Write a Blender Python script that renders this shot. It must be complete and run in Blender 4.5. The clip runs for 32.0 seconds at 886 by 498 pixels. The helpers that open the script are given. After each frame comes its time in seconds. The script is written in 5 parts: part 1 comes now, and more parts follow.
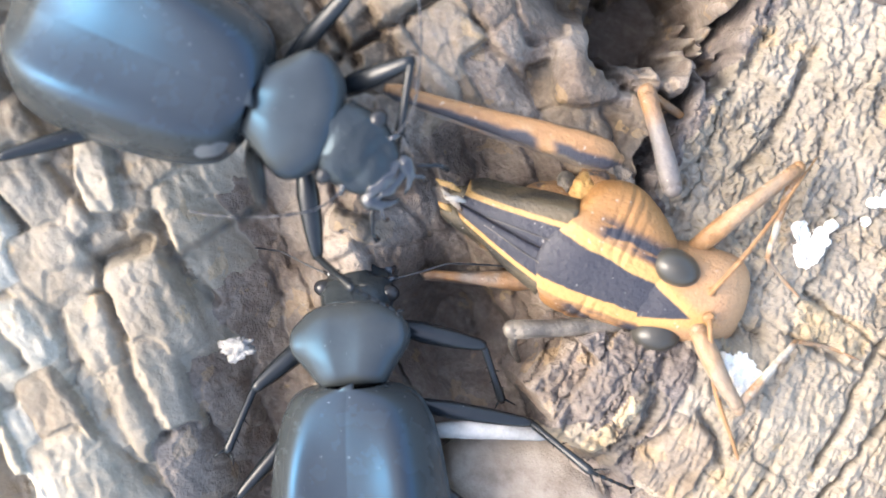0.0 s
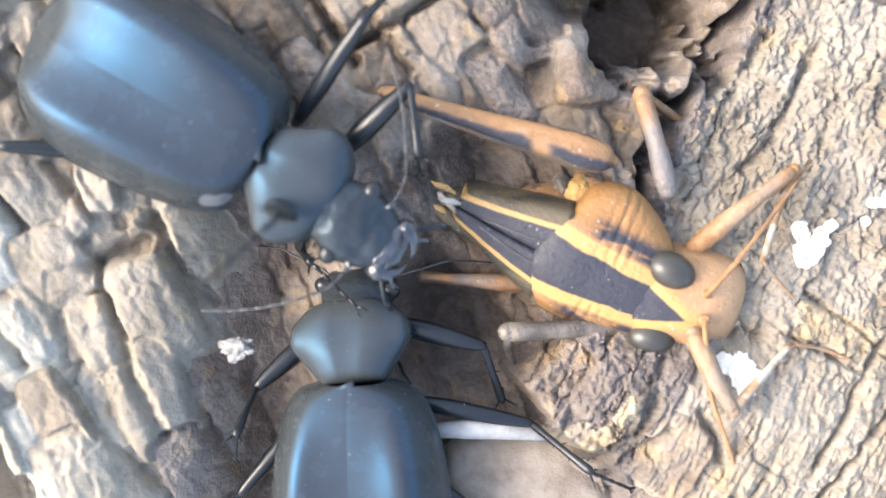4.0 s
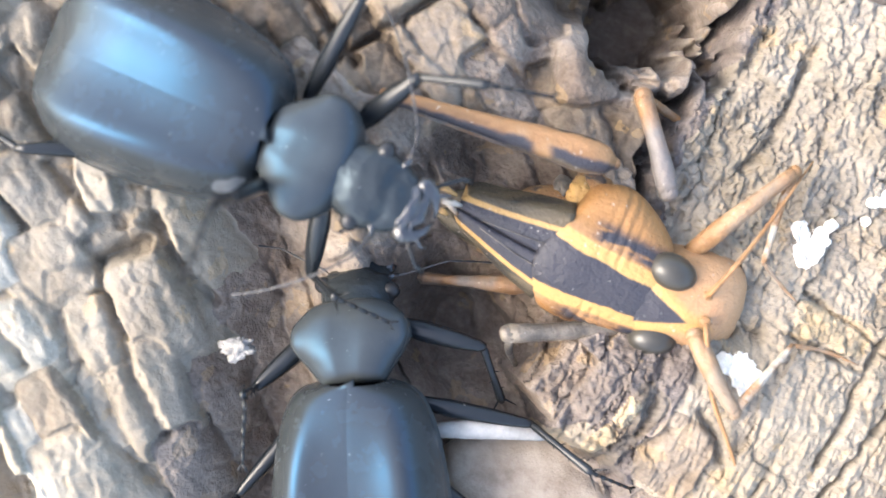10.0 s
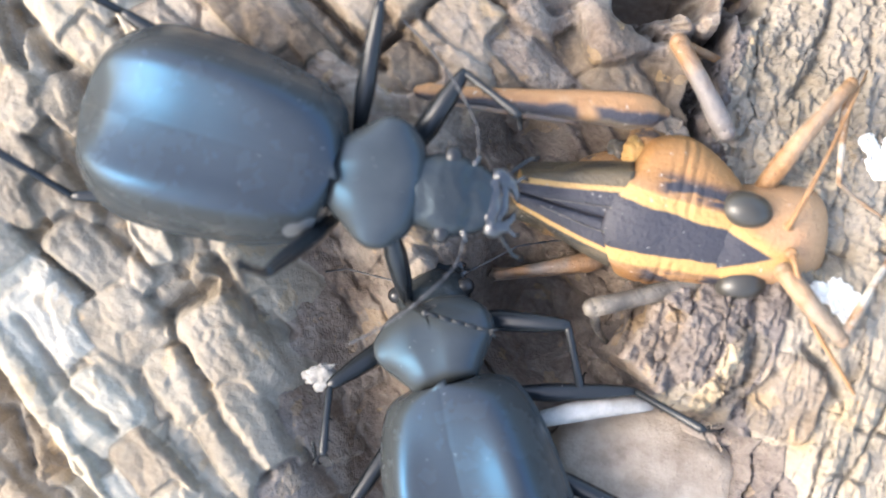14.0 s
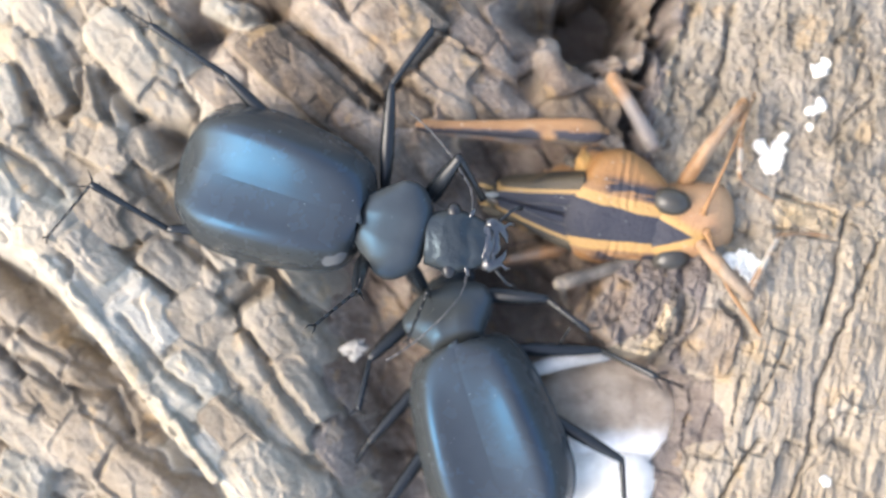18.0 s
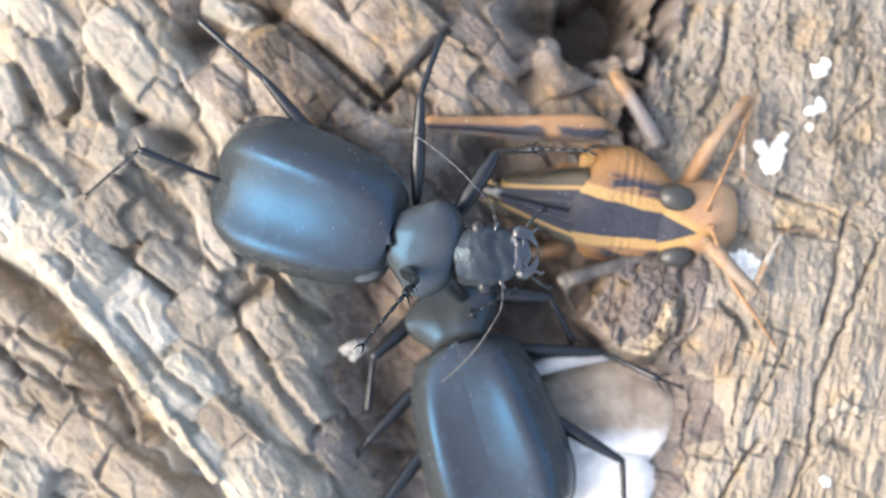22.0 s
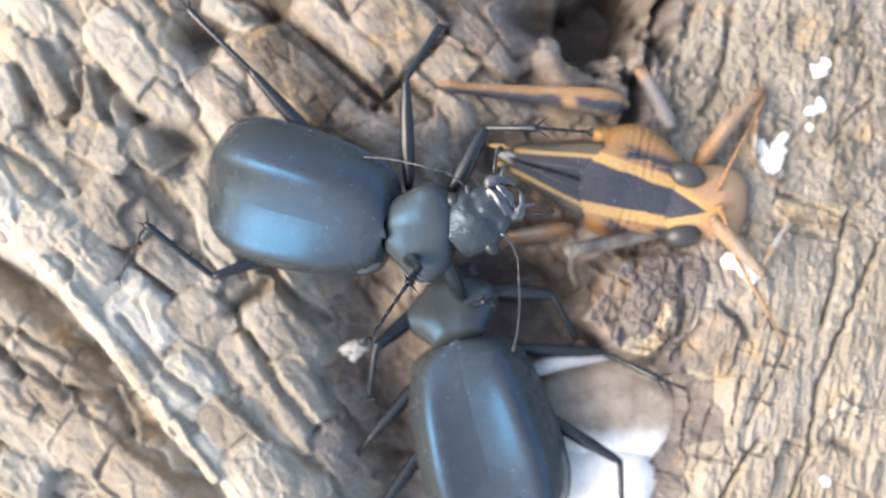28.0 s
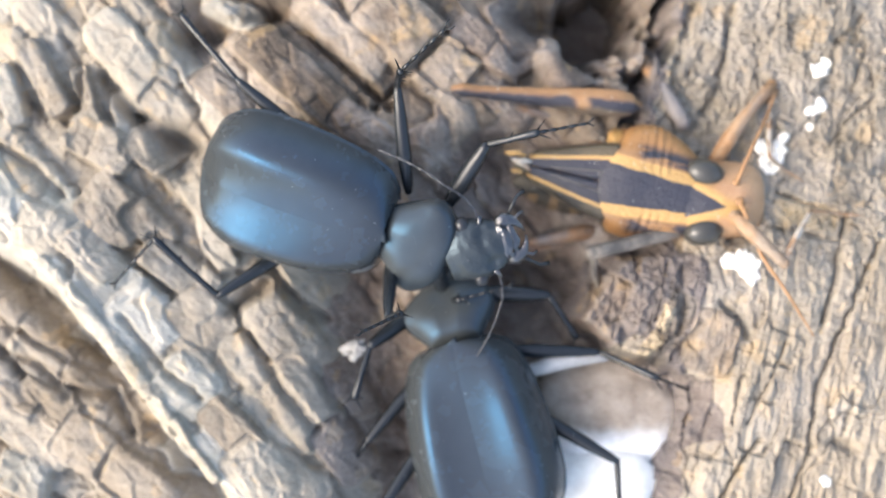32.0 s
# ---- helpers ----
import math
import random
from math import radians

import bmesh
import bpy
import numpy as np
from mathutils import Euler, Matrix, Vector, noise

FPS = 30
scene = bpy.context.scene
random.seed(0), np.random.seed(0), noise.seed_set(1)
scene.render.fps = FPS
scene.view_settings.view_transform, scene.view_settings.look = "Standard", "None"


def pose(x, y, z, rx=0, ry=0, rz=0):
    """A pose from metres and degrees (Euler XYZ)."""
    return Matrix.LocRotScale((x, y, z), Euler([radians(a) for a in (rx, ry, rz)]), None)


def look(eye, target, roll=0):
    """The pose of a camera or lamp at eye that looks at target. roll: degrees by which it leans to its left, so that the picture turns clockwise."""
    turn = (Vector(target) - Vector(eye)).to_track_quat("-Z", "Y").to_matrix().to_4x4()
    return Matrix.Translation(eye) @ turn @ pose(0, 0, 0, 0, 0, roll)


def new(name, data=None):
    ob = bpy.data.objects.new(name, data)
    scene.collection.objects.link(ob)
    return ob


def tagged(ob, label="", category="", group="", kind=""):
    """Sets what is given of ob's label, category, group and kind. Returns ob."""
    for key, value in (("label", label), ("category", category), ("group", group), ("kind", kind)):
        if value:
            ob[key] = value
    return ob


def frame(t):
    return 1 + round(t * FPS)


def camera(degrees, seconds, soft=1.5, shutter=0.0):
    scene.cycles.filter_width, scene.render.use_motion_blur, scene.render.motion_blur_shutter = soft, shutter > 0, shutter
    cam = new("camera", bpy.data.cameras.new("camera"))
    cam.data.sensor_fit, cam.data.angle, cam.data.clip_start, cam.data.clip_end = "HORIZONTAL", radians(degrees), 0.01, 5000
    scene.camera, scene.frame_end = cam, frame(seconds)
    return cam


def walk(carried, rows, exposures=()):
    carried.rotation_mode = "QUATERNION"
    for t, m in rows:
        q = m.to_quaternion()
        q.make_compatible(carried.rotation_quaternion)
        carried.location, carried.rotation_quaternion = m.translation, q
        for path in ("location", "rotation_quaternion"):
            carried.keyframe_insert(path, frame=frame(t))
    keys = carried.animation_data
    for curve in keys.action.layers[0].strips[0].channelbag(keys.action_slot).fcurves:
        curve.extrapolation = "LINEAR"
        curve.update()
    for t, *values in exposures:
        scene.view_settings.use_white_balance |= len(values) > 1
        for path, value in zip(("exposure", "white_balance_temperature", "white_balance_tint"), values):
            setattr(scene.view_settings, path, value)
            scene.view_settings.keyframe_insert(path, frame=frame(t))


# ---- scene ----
# Macro view of two black ground beetles feeding on a grasshopper on tree bark.
# Lengths below are in millimetres; MM turns them into metres.
MM = 0.001


def mm_pose(x, y, z, rx=0, ry=0, rz=0):
    return pose(x * MM, y * MM, z * MM, rx, ry, rz)


# ---- camera ----
cam = camera(42.0, 32.0, soft=1.5)
# close focus with a small aperture: the near ground is crisp, the rest falls off
cam.data.dof.use_dof = True
cam.data.dof.focus_distance = 0.069
cam.data.dof.aperture_fstop = 32.0
PATH = [
    (0.0, 1.45, 5.99, 64.48, -4.45, -0.71, 14.78),
    (12.0, 1.45, 5.99, 64.48, -4.45, -0.71, 14.78),
    (12.7, 1.45, 5.99, 64.48, -4.45, -0.71, 14.78),
    (13.0, 1.53, 4.41, 63.86, -3.24, -0.06, 12.03),
    (13.5, 2.50, 2.35, 63.49, -1.43, 2.05, 6.87),
    (14.0, 2.55, 1.64, 63.28, -1.10, 2.32, 3.34),
    (14.5, 3.37, 0.97, 63.25, -0.63, 2.96, 0.98),
    (15.4, 3.30, 1.02, 63.15, -0.80, 2.80, 0.75),
    (16.5, 3.00, 1.13, 63.12, -0.95, 2.59, 0.68),
    (17.0, 1.34, 0.72, 73.45, -0.12, 0.72, 0.07),
    (17.5, 0.0, 0.0, 82.69, 0.0, 0.0, 0.0),
    (18.0, 0.0, 0.0, 82.69, 0.0, 0.0, 0.0),
    (32.0, 0.0, 0.0, 82.69, 0.0, 0.0, 0.0),
]
walk(cam, [(t, mm_pose(*p)) for t, *p in PATH], exposures=[(0.0, 2.54), (17.0, 2.5), (17.8, 2.17), (32.0, 2.17)])

# ---- light ----
world = bpy.data.worlds.new("sky")
scene.world = world
world.use_nodes = True
SUN_AZIMUTH, SUN_HEIGHT = radians(190), radians(38)
sky = world.node_tree.nodes.new("ShaderNodeTexSky")
sky.sky_type, sky.sun_disc = "NISHITA", False
sky.dust_density, sky.ozone_density = 3.5, 1.0
sky.sun_elevation, sky.sun_rotation = SUN_HEIGHT, math.pi / 2 - SUN_AZIMUTH
background = world.node_tree.nodes["Background"]
background.inputs["Strength"].default_value = 0.15
world.node_tree.links.new(sky.outputs[0], background.inputs["Color"])
sun = new("sun", bpy.data.lights.new("sun", "SUN"))
sun.data.energy, sun.data.angle, sun.data.color = 0.50, radians(34), (1.0, 0.98, 0.93)
towards = Vector((math.cos(SUN_AZIMUTH) * math.cos(SUN_HEIGHT), math.sin(SUN_AZIMUTH) * math.cos(SUN_HEIGHT), math.sin(SUN_HEIGHT)))
sun.matrix_world = look(towards, (0, 0, 0))


# ---- materials ----
def blank(name):
    m = bpy.data.materials.new(name)
    m.use_nodes = True
    return m, m.node_tree.nodes, m.node_tree.links, m.node_tree.nodes["Principled BSDF"]


def ramp_node(nodes, stops):
    r = nodes.new("ShaderNodeValToRGB")
    while len(r.color_ramp.elements) < len(stops):
        r.color_ramp.elements.new(0.5)
    for e, (at, c) in zip(r.color_ramp.elements, stops):
        e.position, e.color = at, (*c, 1)
    return r


def noise_node(nodes, links, coords, scale, detail=5, rough=0.6, stretch=None, turn=0.0):
    n = nodes.new("ShaderNodeTexNoise")
    n.inputs["Scale"].default_value, n.inputs["Detail"].default_value, n.inputs["Roughness"].default_value = scale, detail, rough
    if stretch:
        k = nodes.new("ShaderNodeMapping")
        k.inputs["Scale"].default_value, k.inputs["Rotation"].default_value = stretch, (0, 0, turn)
        links.new(coords, k.inputs["Vector"])
        coords = k.outputs[0]
    links.new(coords, n.inputs["Vector"])
    return n


def mixed(nodes, links, a, b, by, how="MIX"):
    m = nodes.new("ShaderNodeMix")
    m.data_type, m.blend_type, m.clamp_factor = "RGBA", how, True
    for socket, v in ((m.inputs[0], by), (m.inputs[6], a), (m.inputs[7], b)):
        if isinstance(v, (int, float)):
            socket.default_value = v
        elif isinstance(v, tuple):
            socket.default_value = (*v, 1)
        else:
            links.new(v, socket)
    return m.outputs[2]


def calc(nodes, links, how, *values):
    m = nodes.new("ShaderNodeMath")
    m.operation = how
    for socket, v in zip(m.inputs, values):
        if isinstance(v, (int, float)):
            socket.default_value = v
        else:
            links.new(v, socket)
    return m.outputs[0]


def bumped(nodes, links, bsdf, height, depth, strength=1.0):
    b = nodes.new("ShaderNodeBump")
    b.inputs["Distance"].default_value, b.inputs["Strength"].default_value = depth, strength
    links.new(height, b.inputs["Height"])
    links.new(b.outputs[0], bsdf.inputs["Normal"])


def bark_material(name, dark, mid, light, grain_turn, lichen=(0.36, 0.33, 0.29), grain=0.42, relief_depth=0.0002, lively=0.12):
    """Weathered bark: fibrous streaks along the grain, blotches and a tone of its own for each plate."""
    m, nodes, links, bsdf = blank(name)
    at = nodes.new("ShaderNodeTexCoord").outputs["Object"]
    blotch = noise_node(nodes, links, at, 260, 6, 0.62)
    fibre = noise_node(nodes, links, at, 1100, 4, 0.62, (grain, 1.0, 0.7), -grain_turn)
    fine = noise_node(nodes, links, at, 3000, 3, 0.6)
    tone = calc(nodes, links, "ADD", calc(nodes, links, "ADD", calc(nodes, links, "MULTIPLY", blotch.outputs[0], 0.46), calc(nodes, links, "MULTIPLY", fibre.outputs[0], 0.30)), calc(nodes, links, "MULTIPLY", fine.outputs[0], 0.24))
    own = nodes.new("ShaderNodeObjectInfo").outputs["Random"]
    tone = calc(nodes, links, "ADD", tone, calc(nodes, links, "MULTIPLY", calc(nodes, links, "SUBTRACT", own, 0.5), lively))
    ramp = ramp_node(nodes, [(0.30, dark), (0.50, mid), (0.68, light)])
    links.new(tone, ramp.inputs[0])
    ochre = noise_node(nodes, links, at, 420, 3, 0.5)
    colour = mixed(nodes, links, ramp.outputs[0], (0.42, 0.27, 0.11), calc(nodes, links, "MULTIPLY", calc(nodes, links, "GREATER_THAN", ochre.outputs[0], 0.63), 0.24))
    grey = noise_node(nodes, links, at, 150, 4, 0.6)
    colour = mixed(nodes, links, colour, lichen, calc(nodes, links, "MULTIPLY", calc(nodes, links, "SUBTRACT", grey.outputs[0], 0.45), 1.5))
    links.new(colour, bsdf.inputs["Base Color"])
    bsdf.inputs["Roughness"].default_value = 0.85
    bsdf.inputs["Specular IOR Level"].default_value = 0.3
    relief = calc(nodes, links, "ADD", fibre.outputs[0], calc(nodes, links, "MULTIPLY", fine.outputs[0], 1.1))
    bumped(nodes, links, bsdf, relief, relief_depth, 0.9)
    return m


BARK_RIGHT = bark_material("bark tan", (0.137, 0.108, 0.0777), (0.228, 0.187, 0.135), (0.285, 0.242, 0.184), radians(80), relief_depth=0.00014)
# the same tan, darker, for the upper part of the trunk bark
BARK_DEEP_TAN = bark_material("bark dusty tan", (0.096, 0.077, 0.055), (0.166, 0.137, 0.099), (0.232, 0.198, 0.15), radians(80), relief_depth=0.00014)
BARK_LEFT = bark_material("bark grey brown", (0.159, 0.129, 0.0937), (0.253, 0.211, 0.155), (0.308, 0.268, 0.205), radians(-50), (0.319, 0.3, 0.265), relief_depth=0.0001, lively=0.3)
BARK_PALE = bark_material("bark bleached", (0.226, 0.195, 0.146), (0.328, 0.293, 0.228), (0.371, 0.339, 0.277), radians(-50), (0.353, 0.334, 0.297), relief_depth=0.0001, lively=0.3)
BARK_TAN = bark_material("bark dull tan", (0.114, 0.0896, 0.0621), (0.207, 0.167, 0.119), (0.281, 0.238, 0.178), radians(-36), (0.27, 0.248, 0.216), relief_depth=0.0001, lively=0.3)
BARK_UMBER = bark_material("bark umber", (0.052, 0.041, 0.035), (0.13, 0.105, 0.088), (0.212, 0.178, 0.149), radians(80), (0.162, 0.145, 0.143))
BARK_BROWN = bark_material("bark warm brown", (0.0625, 0.0458, 0.0317), (0.151, 0.113, 0.0774), (0.259, 0.208, 0.154), radians(-45), (0.27, 0.25, 0.225), relief_depth=0.0001, lively=0.3)
BARK_OCHRE = bark_material("bark ochre", (0.20, 0.148, 0.09), (0.33, 0.25, 0.15), (0.41, 0.325, 0.21), radians(80))
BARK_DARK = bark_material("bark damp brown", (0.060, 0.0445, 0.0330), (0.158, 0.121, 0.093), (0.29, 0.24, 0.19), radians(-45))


def shell_material(name, base, rough, bump=0.000012, spec=0.5, sheen=(1, 1, 1), pores=5000, dusty=0.5):
    """Insect cuticle: dark satin shell with fine pores and a little dust."""
    m, nodes, links, bsdf = blank(name)
    at = nodes.new("ShaderNodeTexCoord").outputs["Object"]
    broad = noise_node(nodes, links, at, 500, 4, 0.6)
    fine = noise_node(nodes, links, at, pores, 3, 0.6)
    ramp = ramp_node(nodes, [(0.3, tuple(c * 0.88 for c in base)), (0.75, tuple(min(1, c * 1.12) for c in base))])
    links.new(broad.outputs[0], ramp.inputs[0])
    dust = noise_node(nodes, links, at, 3600, 2, 0.5)
    speck = calc(nodes, links, "MULTIPLY", calc(nodes, links, "GREATER_THAN", dust.outputs[0], 0.765), dusty)
    links.new(mixed(nodes, links, ramp.outputs[0], (0.45, 0.45, 0.42), speck), bsdf.inputs["Base Color"])
    links.new(calc(nodes, links, "ADD", calc(nodes, links, "MULTIPLY", broad.outputs[0], 0.07), rough - 0.035), bsdf.inputs["Roughness"])
    bsdf.inputs["Specular IOR Level"].default_value = spec
    bsdf.inputs["Specular Tint"].default_value = (*sheen, 1)
    bumped(nodes, links, bsdf, fine.outputs[0], bump, 0.6)
    return m


SHELL = shell_material("black elytra cuticle", (0.033, 0.037, 0.038), 0.27, spec=0.38, sheen=(0.09, 0.47, 1.0))
SHELL_FORE = shell_material("black thorax cuticle", (0.037, 0.042, 0.044), 0.26, spec=0.28, sheen=(0.2, 0.58, 1.0))
SHELL_HEAD = shell_material("wrinkled black head cuticle", (0.024, 0.028, 0.030), 0.24, bump=0.00016, spec=0.3, sheen=(0.6, 0.82, 1.0), pores=1500)
LIMB = shell_material("glossy black limb cuticle", (0.012, 0.014, 0.016), 0.25, spec=0.34)
LIMB_SHINY = shell_material("polished black mouthpart", (0.02, 0.021, 0.024), 0.14, bump=0.0002, spec=0.9, pores=2200)
EYE_BLACK = shell_material("beetle eye", (0.02, 0.021, 0.023), 0.2, spec=0.3, dusty=0.0)
FEELER = shell_material("dusty dark antenna", (0.03, 0.031, 0.035), 0.3, spec=0.4, dusty=0.0)
SCUFF = shell_material("scuffed grey cuticle", (0.115, 0.12, 0.123), 0.5, bump=0.00008, spec=0.3, pores=1400)
HOPPER_EYE = shell_material("grey brown compound eye", (0.040, 0.037, 0.031), 0.3, spec=0.4)


def hopper_material(name, kind):
    """Orange cuticle with black and yellow marks placed in the part's own space."""
    m, nodes, links, bsdf = blank(name)
    at = nodes.new("ShaderNodeTexCoord").outputs["Object"]
    split = nodes.new("ShaderNodeSeparateXYZ")
    links.new(at, split.inputs[0])
    x, y = (calc(nodes, links, "MULTIPLY", o, 1000.0) for o in split.outputs[:2])
    blotch = noise_node(nodes, links, at, 600, 5, 0.65)
    fine = noise_node(nodes, links, at, 3200, 3, 0.6)
    wob = calc(nodes, links, "MULTIPLY", calc(nodes, links, "SUBTRACT", blotch.outputs[0], 0.5), 0.9)
    orange = ramp_node(nodes, [(0.3, (0.165, 0.084, 0.036)), (0.55, (0.255, 0.138, 0.060)), (0.75, (0.325, 0.20, 0.105))])
    links.new(blotch.outputs[0], orange.inputs[0])
    colour = orange.outputs[0]
    black, yellow = (0.032, 0.031, 0.038), (0.39, 0.232, 0.080)

    def step(v, edge, width):
        s = nodes.new("ShaderNodeMapRange")
        s.interpolation_type = "SMOOTHSTEP"
        links.new(v, s.inputs["Value"])
        s.inputs["From Min"].default_value, s.inputs["From Max"].default_value = edge - width, edge + width
        return s.outputs["Result"]

    streaks = noise_node(nodes, links, at, 420, 3, 0.5, (1.0, 0.45, 1.0), 0.3)
    if kind == "pronotum":
        side = calc(nodes, links, "ABSOLUTE", y)
        taper = calc(nodes, links, "ADD", calc(nodes, links, "ADD", side, calc(nodes, links, "MULTIPLY", x, 0.085)), calc(nodes, links, "MULTIPLY", wob, 0.55))
        streak = noise_node(nodes, links, at, 1500, 3, 0.6, (0.22, 1.0, 0.6), 0.25)
        smear = calc(nodes, links, "MULTIPLY", calc(nodes, links, "MULTIPLY", step(taper, 2.15, 0.12), calc(nodes, links, "SUBTRACT", 1.0, step(taper, 3.1, 0.35))), calc(nodes, links, "MULTIPLY", step(streak.outputs[0], 0.41, 0.06), step(calc(nodes, links, "ADD", x, wob), -0.9, 0.6)))
        colour = mixed(nodes, links, colour, (0.27, 0.135, 0.048), step(taper, 2.5, 0.3))
        colour = mixed(nodes, links, colour, black, smear)
        colour = mixed(nodes, links, yellow, colour, step(taper, 1.98, 0.09))
        colour = mixed(nodes, links, black, colour, step(taper, 1.22, 0.06))
    elif kind == "wing":
        side = calc(nodes, links, "ADD", calc(nodes, links, "ABSOLUTE", y), calc(nodes, links, "MULTIPLY", wob, 0.12))
        taper = calc(nodes, links, "SUBTRACT", side, calc(nodes, links, "MULTIPLY", x, 0.2))
        vein = noise_node(nodes, links, at, 700, 4, 0.6, (0.12, 1.0, 1.0))
        colour = mixed(nodes, links, black, yellow, step(taper, 2.20, 0.05))
        flank = mixed(nodes, links, (0.030, 0.027, 0.022), (0.095, 0.072, 0.042), step(vein.outputs[0], 0.5, 0.12))
        colour = mixed(nodes, links, colour, flank, step(taper, 2.48, 0.06))
    elif kind == "femur":
        low = calc(nodes, links, "ADD", y, calc(nodes, links, "MULTIPLY", wob, 0.8))
        gap = calc(nodes, links, "ABSOLUTE", calc(nodes, links, "SUBTRACT", calc(nodes, links, "ADD", x, calc(nodes, links, "MULTIPLY", y, 0.5)), 4.2))
        colour = mixed(nodes, links, colour, (0.31, 0.165, 0.075), calc(nodes, links, "SUBTRACT", 1.0, step(low, -0.35, 0.25)))
        colour = mixed(nodes, links, colour, black, calc(nodes, links, "MULTIPLY", step(low, 0.08, 0.16), step(gap, 0.5, 0.35)))
        colour = mixed(nodes, links, colour, (0.11, 0.085, 0.06), step(low, 0.72, 0.1))
        colour = mixed(nodes, links, (0.055, 0.042, 0.030), colour, step(low, -0.86, 0.08))
    elif kind == "thorax":
        colour = mixed(nodes, links, colour, black, calc(nodes, links, "MULTIPLY", step(blotch.outputs[0], 0.60, 0.04), 0.85))
        colour = mixed(nodes, links, colour, yellow, step(fine.outputs[0], 0.66, 0.05))
    elif kind == "shin":
        colour = mixed(nodes, links, colour, (0.15, 0.145, 0.14), calc(nodes, links, "MULTIPLY", step(streaks.outputs[0], 0.47, 0.16), 0.85))
    elif kind == "grey":
        colour = mixed(nodes, links, (0.065, 0.057, 0.048), (0.17, 0.145, 0.115), step(blotch.outputs[0], 0.5, 0.15))
    elif kind == "blade":
        rib = noise_node(nodes, links, at, 900, 3, 0.6, (0.08, 1.0, 1.0))
        colour = mixed(nodes, links, (0.028, 0.025, 0.018), (0.085, 0.066, 0.04), step(rib.outputs[0], 0.52, 0.1))
    elif kind == "leg":
        colour = mixed(nodes, links, colour, (0.20, 0.165, 0.125), calc(nodes, links, "MULTIPLY", step(streaks.outputs[0], 0.52, 0.14), 0.8))
    elif kind == "plate":
        colour = mixed(nodes, links, yellow, black, step(blotch.outputs[0], 0.63, 0.04))
    elif kind == "glass":
        colour = mixed(nodes, links, colour, (0.36, 0.32, 0.26), step(blotch.outputs[0], 0.5, 0.1))
    elif kind == "head":
        pale = step(calc(nodes, links, "ADD", x, wob), 6.0, 1.2)
        colour = mixed(nodes, links, colour, (0.39, 0.225, 0.115), pale)
        colour = mixed(nodes, links, colour, (0.28, 0.14, 0.07), calc(nodes, links, "MULTIPLY", step(blotch.outputs[0], 0.60, 0.08), 0.5))
        side = calc(nodes, links, "ABSOLUTE", calc(nodes, links, "ADD", y, calc(nodes, links, "MULTIPLY", calc(nodes, links, "SUBTRACT", x, 4.4), 0.17)))
        tip = calc(nodes, links, "ADD", calc(nodes, links, "ADD", side, calc(nodes, links, "MULTIPLY", x, 0.41)), calc(nodes, links, "MULTIPLY", wob, 0.25))
        colour = mixed(nodes, links, yellow, colour, step(calc(nodes, links, "ADD", side, calc(nodes, links, "MULTIPLY", x, 0.45)), 3.45, 0.35))
        colour = mixed(nodes, links, black, colour, step(tip, 2.56, 0.08))
    elif kind == "abdomen":
        rings = calc(nodes, links, "SINE", calc(nodes, links, "MULTIPLY", x, 4.0))
        colour = mixed(nodes, links, (0.055, 0.043, 0.028), (0.17, 0.105, 0.05), step(calc(nodes, links, "ADD", rings, wob), 0.25, 0.5))
    grit = noise_node(nodes, links, at, 2900, 2, 0.5)
    colour = mixed(nodes, links, colour, (0.46, 0.42, 0.36), calc(nodes, links, "MULTIPLY", step(grit.outputs[0], 0.72, 0.02), 0.55))
    links.new(colour, bsdf.inputs["Base Color"])
    bsdf.inputs["Roughness"].default_value = 0.5
    bsdf.inputs["Specular IOR Level"].default_value = 0.35
    bumped(nodes, links, bsdf, calc(nodes, links, "ADD", fine.outputs[0], blotch.outputs[0]), 0.0002, 0.6)
    return m


HOPPER = {k: hopper_material("grasshopper " + k, k) for k in ("pronotum", "wing", "femur", "thorax", "shin", "head", "abdomen", "plain", "plate", "glass", "grey", "leg", "blade")}


def plain_material(name, a, b, scale, rough=0.8, bump=0.0002):
    m, nodes, links, bsdf = blank(name)
    at = nodes.new("ShaderNodeTexCoord").outputs["Object"]
    n = noise_node(nodes, links, at, scale, 6, 0.65)
    ramp = ramp_node(nodes, [(0.35, a), (0.65, b)])
    links.new(n.outputs[0], ramp.inputs[0])
    links.new(ramp.outputs[0], bsdf.inputs["Base Color"])
    bsdf.inputs["Roughness"].default_value = rough
    fine = noise_node(nodes, links, at, scale * 6, 4, 0.7)
    bumped(nodes, links, bsdf, fine.outputs[0], bump, 0.7)
    return m


CHALK = plain_material("chalky white", (0.82, 0.755, 0.64), (0.92, 0.87, 0.765), 900)
FLUFF = plain_material("grey white fluff", (0.20, 0.19, 0.175), (0.36, 0.345, 0.32), 1500)
CRUST = plain_material("pale grey crust", (0.34, 0.32, 0.28), (0.52, 0.49, 0.44), 800)
STONE = plain_material("mottled tan wood", (0.18, 0.135, 0.10), (0.38, 0.31, 0.24), 330)
KNOT = plain_material("tan wood, bleached below", (0.20, 0.15, 0.105), (0.40, 0.325, 0.245), 330)


